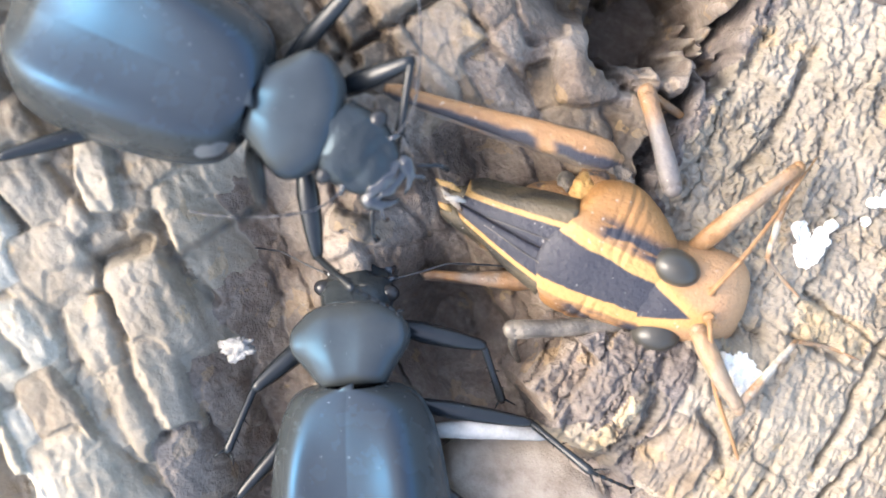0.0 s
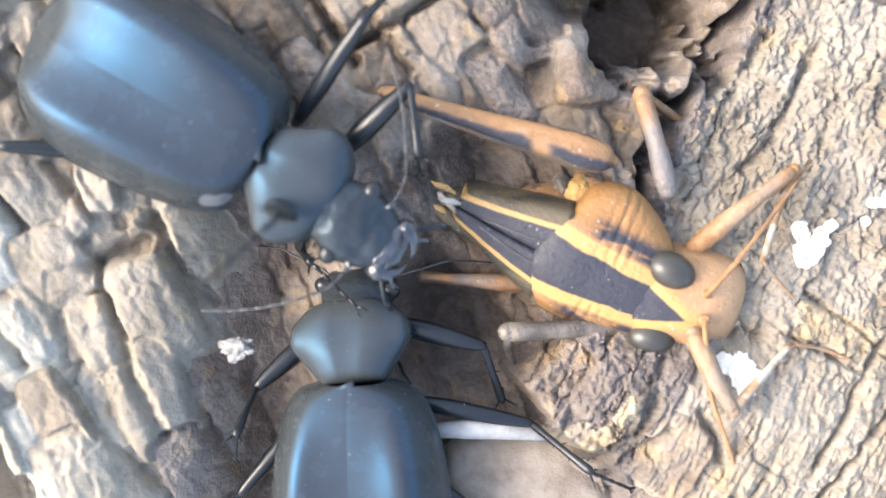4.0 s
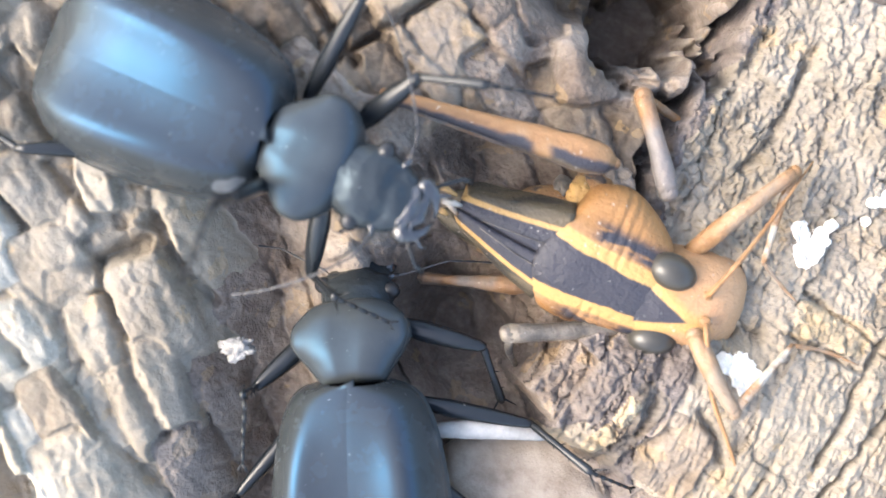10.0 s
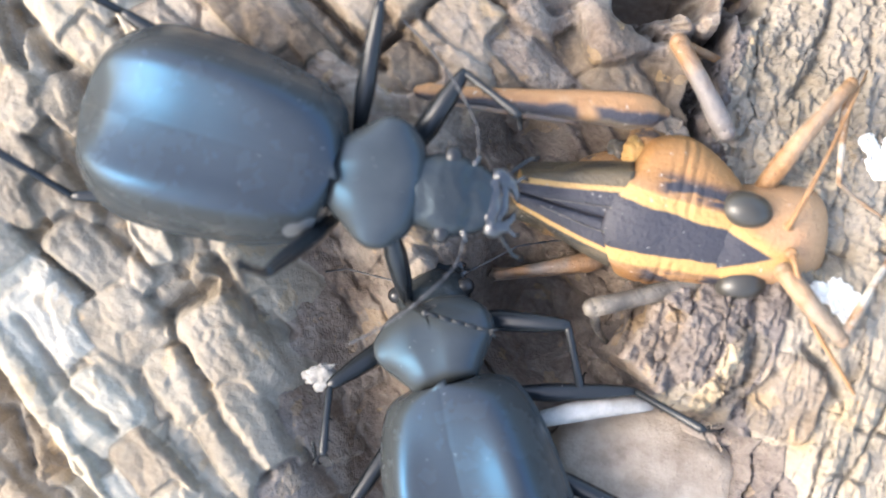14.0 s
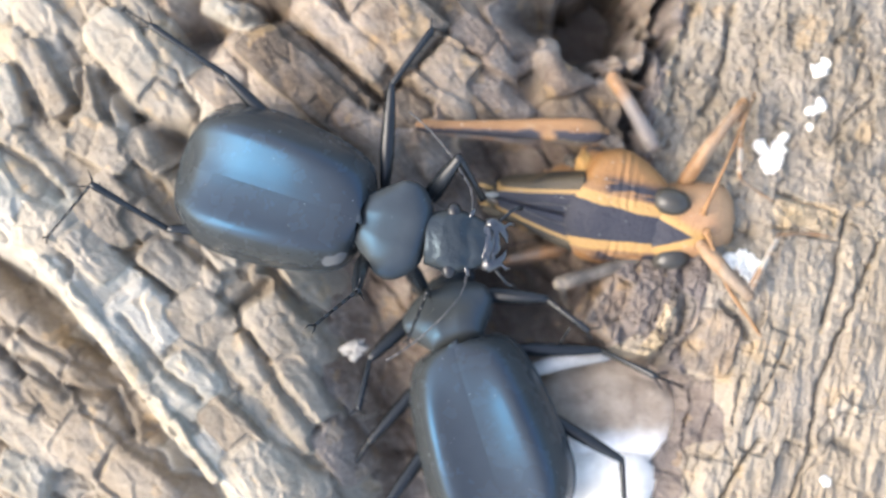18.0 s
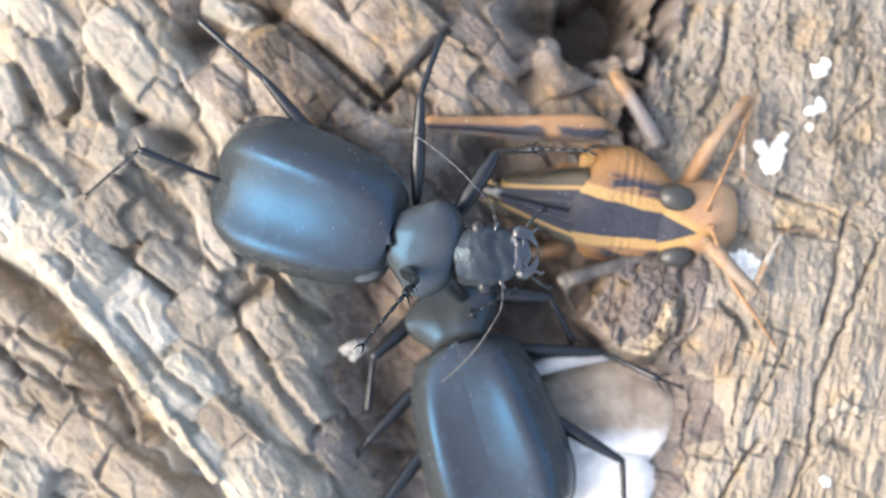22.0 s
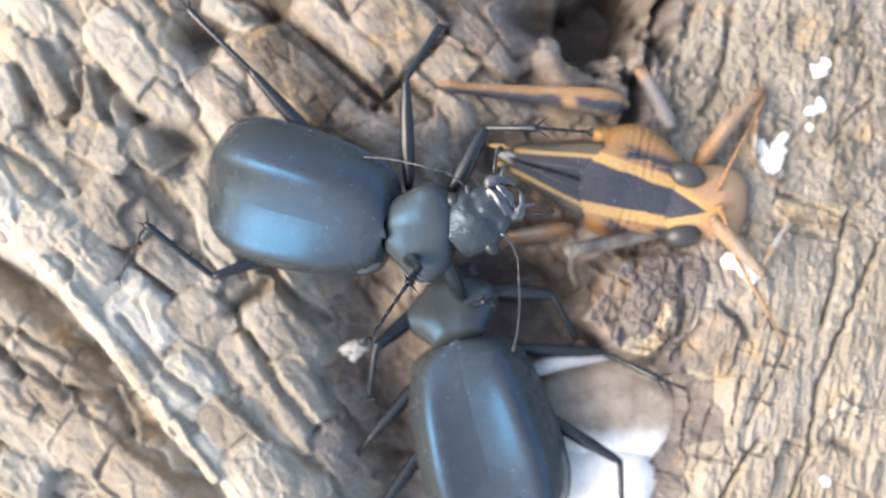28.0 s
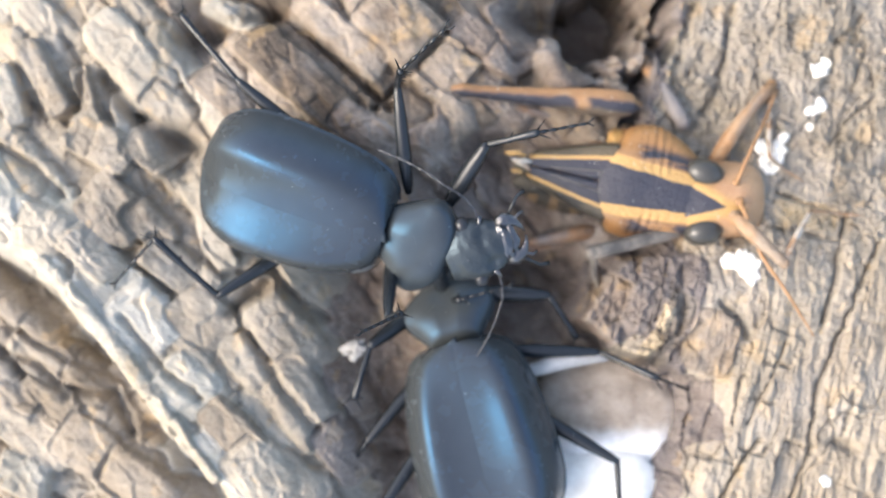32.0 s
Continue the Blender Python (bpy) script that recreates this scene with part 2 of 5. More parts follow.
def bleach(m, edge, width):
    """Turns the lower end of a thing chalky white, with a blurred, uneven border."""
    nodes, links = m.node_tree.nodes, m.node_tree.links
    at = nodes.new("ShaderNodeTexCoord").outputs["Object"]
    split = nodes.new("ShaderNodeSeparateXYZ")
    links.new(at, split.inputs[0])
    stain = noise_node(nodes, links, at, 380, 4, 0.6)
    low = calc(nodes, links, "ADD", calc(nodes, links, "MULTIPLY", split.outputs[1], -1000.0), calc(nodes, links, "MULTIPLY", stain.outputs[0], 1.6))
    ease_in = nodes.new("ShaderNodeMapRange")
    ease_in.interpolation_type = "SMOOTHSTEP"
    links.new(low, ease_in.inputs["Value"])
    ease_in.inputs["From Min"].default_value, ease_in.inputs["From Max"].default_value = edge - width, edge + width
    bsdf = nodes["Principled BSDF"]
    old = bsdf.inputs["Base Color"].links[0].from_socket
    links.new(mixed(nodes, links, old, (0.84, 0.80, 0.73), ease_in.outputs["Result"]), bsdf.inputs["Base Color"])


bleach(KNOT, 3.2, 1.1)
EARTH = plain_material("dry earth", (0.16, 0.12, 0.09), (0.30, 0.24, 0.18), 30, 0.95, 0.002)


# ---- mesh helpers ----
def part(name, bm, material, parent=None, label="", smooth=True):
    """Links a bmesh, drawn in millimetres, as one object, under a thing or a part."""
    for v in bm.verts:
        v.co *= MM
    mesh = bpy.data.meshes.new(name)
    bmesh.ops.recalc_face_normals(bm, faces=bm.faces)
    bm.to_mesh(mesh)
    bm.free()
    for p in mesh.polygons:
        p.use_smooth = smooth
    mesh.materials.append(material)
    ob = new(name, mesh)
    ob.parent = parent
    if label:
        tagged(ob, label)
    return ob


def empty(name, label, category, group=""):
    return tagged(new(name), label, category, group)


def loft(rings, bm=None, caps=True):
    """A skin over rings of equal length."""
    bm = bm or bmesh.new()
    made = [[bm.verts.new(p) for p in ring] for ring in rings]
    n = len(made[0])
    for a, b in zip(made, made[1:]):
        for i in range(n):
            bm.faces.new((a[i], a[(i + 1) % n], b[(i + 1) % n], b[i]))
    if caps:
        bm.faces.new(made[0])
        bm.faces.new(made[-1])
    return bm


def tube(points, radii, sides=10, bm=None, flat=1.0):
    """A tapered tube along points; flat squeezes it in z."""
    points = [Vector(p) for p in points]
    rings = []
    for i, p in enumerate(points):
        way = (points[min(i + 1, len(points) - 1)] - points[max(i - 1, 0)]).normalized()
        side = way.cross(Vector((0, 0, 1)))
        side = side.normalized() if side.length > 1e-4 else Vector((0, 1, 0))
        up = side.cross(way).normalized()
        rings.append([p + radii[i] * (math.cos(a) * side + flat * math.sin(a) * up) for a in (2 * math.pi * k / sides for k in range(sides))])
    return loft(rings, bm)


def ease(u, table):
    """A smooth curve through a table of (u, value)."""
    us, vs = np.array(table, float).T
    slopes = np.diff(vs) / np.diff(us)
    tangents = np.r_[slopes[0], (slopes[1:] + slopes[:-1]) / 2, slopes[-1]]
    flat = np.r_[False, slopes[1:] * slopes[:-1] <= 0, False]
    tangents[flat] = 0
    k = min(max(int(np.searchsorted(us, u, "right")) - 1, 0), len(us) - 2)
    w = us[k + 1] - us[k]
    t = min(max((u - us[k]) / w, 0), 1)
    return float((1 + 2 * t) * (1 - t) ** 2 * vs[k] + t * (1 - t) ** 2 * w * tangents[k] + t * t * (3 - 2 * t) * vs[k + 1] - t * t * (1 - t) * w * tangents[k + 1])


def ball(centre, size, turn=0.0, rough=0.0, seed=0, sub=3, bm=None):
    bm = bm or bmesh.new()
    made = bmesh.ops.create_icosphere(bm, subdivisions=sub, radius=1.0)["verts"]
    m = Matrix.Translation(centre) @ Matrix.Rotation(turn, 4, "Z") @ Matrix.Diagonal((*size, 1))
    for v in made:
        shift = Vector((seed * 3.1, seed, 0))
        k = 1 + rough * (noise.noise(v.co * 1.7 + shift) + 0.35 * noise.noise(v.co * 5.3 + shift) + 0.15 * noise.noise(v.co * 13 + shift))
        v.co = m @ (v.co * k)
    return bm


# ---- bark ----


def lattice_noise(x, y, scale, seed):
    """Smooth value noise, -1 to 1."""
    table = np.random.default_rng(seed).uniform(-1, 1, (64, 64))
    u, v = x / scale, y / scale
    i, j = np.floor(u).astype(int), np.floor(v).astype(int)
    a, b = u - i, v - j
    a, b = a * a * (3 - 2 * a), b * b * (3 - 2 * b)
    at = lambda p, q: table[p % 64, q % 64]
    return (at(i, j) * (1 - a) + at(i + 1, j) * a) * (1 - b) + (at(i, j + 1) * (1 - a) + at(i + 1, j + 1) * a) * b


def rough_noise(x, y, scale, seed, octaves=4, fall=0.55):
    total, size = 0, 1.0
    for k in range(octaves):
        total = total + size * lattice_noise(x + 17.3 * k, y - 9.1 * k, scale / 2**k, seed + k)
        size *= fall
    return total


def rise(v, a, b):
    t = np.clip((v - a) / (b - a), 0, 1)
    return t * t * (3 - 2 * t)


def along(x, y, points):
    """Distance to a line of points, signed (positive to the right of the way), and how far along it."""
    best, sign = np.full(x.shape, 1e9), np.zeros(x.shape)
    for (ax, ay), (bx, by) in zip(points, points[1:]):
        dx, dy = bx - ax, by - ay
        t = np.clip(((x - ax) * dx + (y - ay) * dy) / (dx * dx + dy * dy), 0, 1)
        d = np.hypot(x - ax - t * dx, y - ay - t * dy)
        s = np.sign((x - ax) * -dy + (y - ay) * dx) * -1
        near = d < best
        best, sign = np.where(near, d, best), np.where(near, s, sign)
    return best, sign


TROUGH = [(-7.0, 1.5), (-5.0, -4.0), (-3.6, -10.0), (-2.5, -18.0), (-1.5, -40.0)]
CREST = [(-34.0, 3.0), (-28.0, -0.3), (-23.6, -6.4), (-19.6, -12.1), (-14.5, -18.0), (-8.0, -26.0)]
GROOVE = [(-40.0, 3.0), (-30.5, -2.0), (-25.6, -6.6), (-21.8, -11.2), (-18.2, -15.0), (-15.8, -20.0)]
EDGE = [(17.2, 40.0), (16.2, 20.0), (15.4, 16.5), (13.8, 12.6), (13.2, 9.0), (14.0, 4.0), (13.2, 0.5), (10.4, -1.2), (9.0, -5.6), (12.2, -8.2), (16.3, -9.2), (16.6, -11.4), (15.3, -14.2), (13.8, -18.0), (12.0, -40.0)]


def regions(x, y):
    """0: tan trunk bark, 1: plates of the middle and the left, 2: blocks of the lower left; and the distance into the trunk bark."""
    wx, wy = x + 0.5 * rough_noise(x, y, 3.0, 31, 3), y + 0.5 * rough_noise(x, y, 3.0, 47, 3)
    d, s = along(wx, wy, EDGE)
    into = -d * s
    g, gs = along(wx, wy, GROOVE)
    kind = np.where(into > 0, 0, np.where(gs > 0, 2, 1))
    return kind, into, g * gs


def bed(x, y):
    """Large forms of the bark, without its plates."""
    kind, into, off = regions(x, y)
    trunk = -0.6 - 0.30 * (y + 3.0) * (y > -3.0) + 0.05 * (y + 3) * (y < -3) + np.where((y > -9) & (y < -0.5), 2.4 * rise(into, 0, 1.4) + 0.6 * rise(into, 1, 6), 3.0 * rise(into, 0, 4.5)) - 1.4 - 0.004 * np.clip(into - 8, 0, 40) ** 2
    middle = 0.3 + 0.6 * rough_noise(x, y, 9.0, 5, 2)
    t, _ = along(x, y, TROUGH)
    middle = middle - 6.0 * np.exp(-((t / 3.6) ** 2)) - 2.2 * rise(x, -6, 8)
    c, side = along(x, y, CREST)
    c = c + 0.5 * rough_noise(x, y, 2.6, 77, 3)
    middle = middle + 2.2 * np.exp(-((c / np.where(side > 0, 1.0, 5.5)) ** 2))
    g, _ = along(x, y, GROOVE)
    middle = middle - 1.9 * np.exp(-((g / 1.1) ** 2))
    for px_, py_, sx, sy, deep in ((4.2, 7.2, 3.2, 1.7, 3.6), (7.6, 17.4, 2.6, 1.6, 6.0), (6.2, 12.6, 1.3, 2.0, 2.0), (-17.5, 15.5, 1.6, 2.2, 3.5), (-13.2, 17.6, 3.0, 1.0, 3.0), (-19.2, 7.4, 1.2, 1.6, 2.6), (4.0, 3.6, 7.0, 3.5, 3.2), (5.4, -3.5, 5.2, 4.5, 8.0), (10.5, -13.5, 5.5, 5.0, 5.0), (12.3, -17.3, 4.0, 4.0, 6.0)):
        middle = middle - deep * np.exp(-(((x - px_) / sx) ** 2) - ((y - py_) / sy) ** 2)
    # the knot hole
    hole = np.hypot((x - 12.3) / 3.6, (y - 17.0) / 3.7) + 0.30 * rough_noise(x, y, 2.4, 61, 4)
    middle = middle - 14.0 * np.exp(-(hole**6))
    return np.where(into > 0, np.maximum(trunk, middle) * rise(into, -0.1, 1.3) + np.minimum(middle, trunk) * (1 - rise(into, -0.1, 1.3)), middle), kind, into


def px(x, y):
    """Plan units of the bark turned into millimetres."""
    return (x - 784) / 24.7, (441 - y) / 24.7


# Single slabs of bark: middle, length and width in plan units, fall to the right in degrees, lift in millimetres, tone
SLABS_TOP = [
    (530, 140, 250, 84, 41, 1.0, 6), (720, 58, 190, 120, 40, 1.3, 6), (598, 62, 210, 66, 38, 0.5, 6), (392, 165, 130, 58, 42, 0.8, 6), (650, 235, 130, 70, 35, 0.3, 3),
    (800, 122, 118, 78, 32, 0.7, 6), (893, 172, 130, 62, 40, 0.2, 3), (905, 108, 96, 58, 24, 1.0, 3), (955, 150, 70, 46, 60, 0.1, 6), (736, 413, 62, 34, 4, 1.9, 6), (722, 446, 52, 34, -40, 0.9, 3), (1000, 105, 120, 90, 70, 2.2, 3), (840, 60, 90, 60, 35, 0.6, 3), (910, 40, 120, 70, 60, 0.2, 3), (400, 15, 110, 50, 20, 1.2, 2),
]
SLABS_LEFT = [
    (230, 105, 190, 90, 48, 0.9, 1), (300, 190, 95, 60, 40, 0.3, 1), (156, 180, 125, 34, 76, 1.2, 1), (215, 200, 95, 32, 74, 0.4, 1), (80, 140, 150, 50, 62, 0.9, 1),
    (22, 170, 120, 38, 75, 1.0, 1), (185, 258, 135, 72, 30, 1.4, 1), (275, 262, 95, 82, 35, 0.8, 1), (210, 372, 130, 92, 40, 1.1, 1), (275, 400, 100, 60, 50, 0.9, 1),
    (372, 400, 170, 46, 66, 0.8, 1), (100, 408, 95, 85, 20, 0.8, 1), (182, 445, 120, 58, 45, 1.1, 1),
]
SLABS_MIDDLE = [
    (322, 478, 150, 70, 38, 0.8, 1), (270, 560, 125, 92, 48, 0.7, 2), (362, 562, 115, 82, 45, 0.6, 1), (505, 590, 150, 92, 50, 0.5, 1), (530, 712, 165, 92, 52, 0.7, 1),
    (338, 678, 105, 90, 35, 1.0, 2), (420, 752, 130, 66, 45, 0.9, 1), (470, 832, 140, 92, 45, 0.8, 1), (605, 805, 130, 70, 55, 0.2, 3), (440, 640, 110, 60, 55, 0.3, 1),
    (240, 640, 190, 44, 52, 1.5, 2), (330, 775, 190, 50, 52, 1.5, 2), (150, 530, 170, 50, 50, 1.5, 2),
]
SLABS_LOW = [
    (88, 702, 115, 56, 35, 0.9, 7), (60, 778, 155, 68, 30, 0.8, 7), (150, 790, 112, 92, 35, 0.9, 7), (40, 842, 105, 70, 25, 1.2, 2), (60, 640, 115, 50, 35, 0.6, 7),
    (250, 852, 150, 85, 32, 0.8, 7), (145, 688, 100, 42, 40, 0.4, 7), (215, 672, 70, 48, 60, 0.4, 7), (245, 740, 85, 50, 55, 0.2, 7), (60, 560, 130, 70, 38, 0.2, 7),
]
SLABS_TRUNK = [
    (1205, 520, 140, 70, -76, 0.4, 5), (1250, 618, 110, 56, -74, 0.2, 0), (1075, 545, 120, 62, -66, -0.9, 3), (1125, 560, 150, 50, -70, -0.2, 5), (1430, 385, 115, 62, 12, 0.3, 4),
    (1420, 500, 190, 105, -76, 0.35, 0), (1505, 500, 180, 60, -72, 0.3, 0), (1525, 105, 90, 70, -80, 0.3, 0), (1350, 720, 170, 60, -74, 0.2, 0), (1530, 640, 150, 80, -76, 0.3, 0),
    (1105, 628, 90, 44, -30, 0.3, 0), (1256, 606, 118, 84, -74, 1.0, 6), (1180, 590, 150, 52, -66, 0.8, 6), (1174, 560, 42, 22, -64, 1.6, 4), (1152, 608, 52, 26, -62, 1.5, 4),
]
SLABS = SLABS_TOP + SLABS_LEFT + SLABS_MIDDLE + SLABS_LOW + SLABS_TRUNK
# Open cracks of the trunk bark: depth, width, then the line in plan units
CRACKS_LOW = [
    (1.1, 0.24, (1475, 600), (1445, 680), (1432, 760), (1430, 800), (1415, 840), (1398, 890)), (0.8, 0.20, (1384, 608), (1350, 690), (1318, 750)),
    (1.2, 0.30, (1342, 778), (1300, 830), (1270, 890)), (0.6, 0.2, (1312, 660), (1295, 745)), (0.5, 0.16, (1240, 800), (1292, 816)), (0.6, 0.2, (1262, 735), (1240, 800), (1222, 870)),
    (0.7, 0.25, (1505, 690), (1488, 780)), (1.3, 0.7, (1480, 785), (1505, 790)), (0.5, 0.15, (1345, 640), (1395, 650)), (0.5, 0.15, (1310, 700), (1365, 712)), (0.5, 0.2, (1405, 760), (1395, 800)),
]
CRACKS_HIGH = [
    (1.2, 0.30, (1508, 380), (1490, 430), (1470, 500), (1452, 570)), (1.2, 0.28, (1560, 430), (1525, 490), (1500, 550), (1475, 602)), (0.9, 0.22, (1495, 66), (1552, 72), (1540, 110), (1530, 152)),
    (0.9, 0.22, (1568, 165), (1540, 190), (1515, 215), (1498, 255)), (0.8, 0.2, (1385, 340), (1470, 368), (1522, 402)), (0.9, 0.3, (1378, 402), (1492, 428)), (0.9, 0.4, (1312, 0), (1300, 60), (1290, 140), (1262, 195)),
    (0.5, 0.15, (1392, 36), (1434, 34)), (0.9, 0.3, (1205, 475), (1208, 565)), (0.5, 0.2, (1440, 155), (1475, 160)), (0.5, 0.2, (1395, 205), (1425, 215)), (1.6, 0.8, (1300, 425), (1335, 415)), (1.2, 0.5, (1240, 0), (1215, 100)),
    (1.0, 0.35, (1198, 504), (1203, 561), (1201, 587)), (1.1, 0.4, (1189, 640), (1212, 604), (1240, 573)), (1.0, 0.4, (1274, 532), (1298, 562), (1322, 593)),
]

CRACKS_LEFT = [
    (1.8, 0.30, (500, 18), (560, 72), (622, 130), (690, 192)), (2.2, 0.75, (318, 62), (395, 42), (478, 18)), (1.7, 0.6, (185, 140), (232, 200), (298, 240), (345, 262)), (1.5, 0.26, (665, 192), (715, 138), (790, 55)),
    (1.4, 0.5, (410, 552), (440, 520), (472, 502)), (1.3, 0.4, (470, 470), (530, 545), (570, 570)), (1.2, 0.4, (60, 470), (150, 560), (205, 650)), (1.3, 0.45, (215, 660), (300, 742), (345, 790)), (1.0, 0.3, (0, 620), (70, 650), (120, 700)),
    (1.2, 0.35, (120, 690), (200, 700), (235, 770)), (0.9, 0.25, (232, 560), (290, 640), (365, 700)), (1.0, 0.3, (440, 590), (500, 690), (560, 760)), (1.2, 0.4, (0, 260), (60, 290), (120, 350)), (1.0, 0.3, (110, 60), (150, 130), (140, 200)),
]

STYLE = {0: (radians(76), 7.0, 2.9), 1: (radians(-50), 5.6, 2.5), 2: (radians(-36), 5.0, 2.6)}


def plates(x, y, kind):
    """Cells of cracked bark: for each point its cell, its height in it, and the gap to the next cell."""
    cell = np.zeros(x.shape, int)
    gap, lift = np.zeros(x.shape), np.zeros(x.shape)
    wx, wy = x + 0.40 * rough_noise(x, y, 2.0, 71, 4), y + 0.40 * rough_noise(x, y, 2.0, 83, 4)
    for k, (turn, long, wide) in STYLE.items():
        own = np.random.default_rng(100 + k)
        c, s = math.cos(turn), math.sin(turn)
        here = np.nonzero(kind == k)[0]
        u, v = (c * wx[here] + s * wy[here]) / long, (-s * wx[here] + c * wy[here]) / wide
        if k:
            # rows of long blocks, parted deeply along the grain and less across it
            shift, long_by, row_up = own.uniform(0, 5, 64), own.uniform(0.65, 1.35, 64), own.uniform(-1.0, 0.8, 64)
            up, tilt = own.uniform(-0.35, 0.35, (64, 64)), own.uniform(-0.5, 0.5, (64, 64, 2))
            v = v + 0.42 * lattice_noise(u, v, 1.3, 205 + k) + 0.16 * lattice_noise(u, v, 0.45, 215 + k)
            u = u + 0.15 * lattice_noise(u, v, 0.35, 225 + k)
            j = np.floor(v).astype(int)
            w = u * long_by[j % 64] + shift[j % 64]
            i = np.floor(w).astype(int)
            du, dv = w - i - 0.5, v - j - 0.5
            cell[here] = (k * 64 + i % 64) * 64 + j % 64
            gap[here] = np.minimum(0.5 - np.abs(dv), (0.5 - np.abs(du)) * 1.6 + 0.05)
            lift[here] = row_up[j % 64] + up[i % 64, j % 64] + tilt[i % 64, j % 64, 0] * du + tilt[i % 64, j % 64, 1] * dv - 0.9 * dv * dv
            continue
        jitter = own.uniform(0, 1, (64, 64, 2)) * 0.8 + 0.1
        height = own.uniform(-0.5, 0.6, (64, 64))
        lean = own.uniform(-0.9, 0.9, (64, 64, 2))
        i, j = np.floor(u).astype(int), np.floor(v).astype(int)
        first, second = np.full(u.shape, 9.0), np.full(u.shape, 9.0)
        name, tall = np.zeros(u.shape, int), np.zeros(u.shape)
        for di in (-1, 0, 1):
            for dj in (-1, 0, 1):
                p, q = (i + di) % 64, (j + dj) % 64
                du, dv = u - (i + di + jitter[p, q, 0] + 0.5 * (((j + dj) % 2) - 0.5)), v - (j + dj + jitter[p, q, 1])
                d = np.maximum(np.abs(du), np.abs(dv)) * 0.85 + np.hypot(du, dv) * 0.15
                near = d < first
                second = np.where(near, first, np.minimum(second, d))
                name = np.where(near, (k * 64 + p) * 64 + q, name)
                tall = np.where(near, height[p, q] + lean[p, q, 0] * du + lean[p, q, 1] * dv, tall)
                first = np.where(near, d, first)
        cell[here], gap[here], lift[here] = name, second - first, tall
    tone = np.full(x.shape, -1)
    sx, sy = x + 0.4 * (wx - x), y + 0.4 * (wy - y)
    for n, (mx, my, long, wide, fall, up, shade) in enumerate(SLABS):
        (cx, cy), turn = px(mx, my), radians(-fall)
        c, s = math.cos(turn), math.sin(turn)
        u = (c * (sx - cx) + s * (sy - cy)) / (long / 49.4)
        v = (-s * (sx - cx) + c * (sy - cy)) / (wide / 49.4)
        r = (np.abs(u) ** 6 + np.abs(v) ** 6) ** (1 / 6)
        inside = r < 1
        lean = np.random.default_rng(900 + n).uniform(-0.35, 0.35, 2)
        cell[inside], gap[inside], tone[inside] = 90000 + n, (1 - r[inside]) * 0.6, shade
        lift[inside] = up * (0.6 if shade in (0, 4) else 1.0) + lean[0] * u[inside] + lean[1] * v[inside]
    return cell, gap, lift, tone


def facets(x, y, turn, long, wide, seed):
    """Small angular chips of bark: their offsets and the cracks between them, 0 to 1."""
    own = np.random.default_rng(seed)
    c, s = np.cos(turn), np.sin(turn)
    wx, wy = x + 0.18 * rough_noise(x, y, 0.9, seed, 3), y + 0.18 * rough_noise(x, y, 0.9, seed + 9, 3)
    u, v = (c * wx + s * wy) / long, (-s * wx + c * wy) / wide
    jitter, height, lean = own.uniform(0.05, 0.95, (64, 64, 2)), own.uniform(-1, 1, (64, 64)), own.uniform(-1.5, 1.5, (64, 64, 2))
    i, j = np.floor(u).astype(int), np.floor(v).astype(int)
    first, second, tall = np.full(u.shape, 9.0), np.full(u.shape, 9.0), np.zeros(u.shape)
    for di in (-1, 0, 1):
        for dj in (-1, 0, 1):
            p, q = (i + di) % 64, (j + dj) % 64
            du, dv = u - (i + di + jitter[p, q, 0]), v - (j + dj + jitter[p, q, 1])
            d = np.hypot(du, dv)
            near = d < first
            second = np.where(near, first, np.minimum(second, d))
            tall = np.where(near, height[p, q] + lean[p, q, 0] * du + lean[p, q, 1] * dv, tall)
            first = np.where(near, d, first)
    return tall, 1 - rise(second - first, 0.0, 0.16)


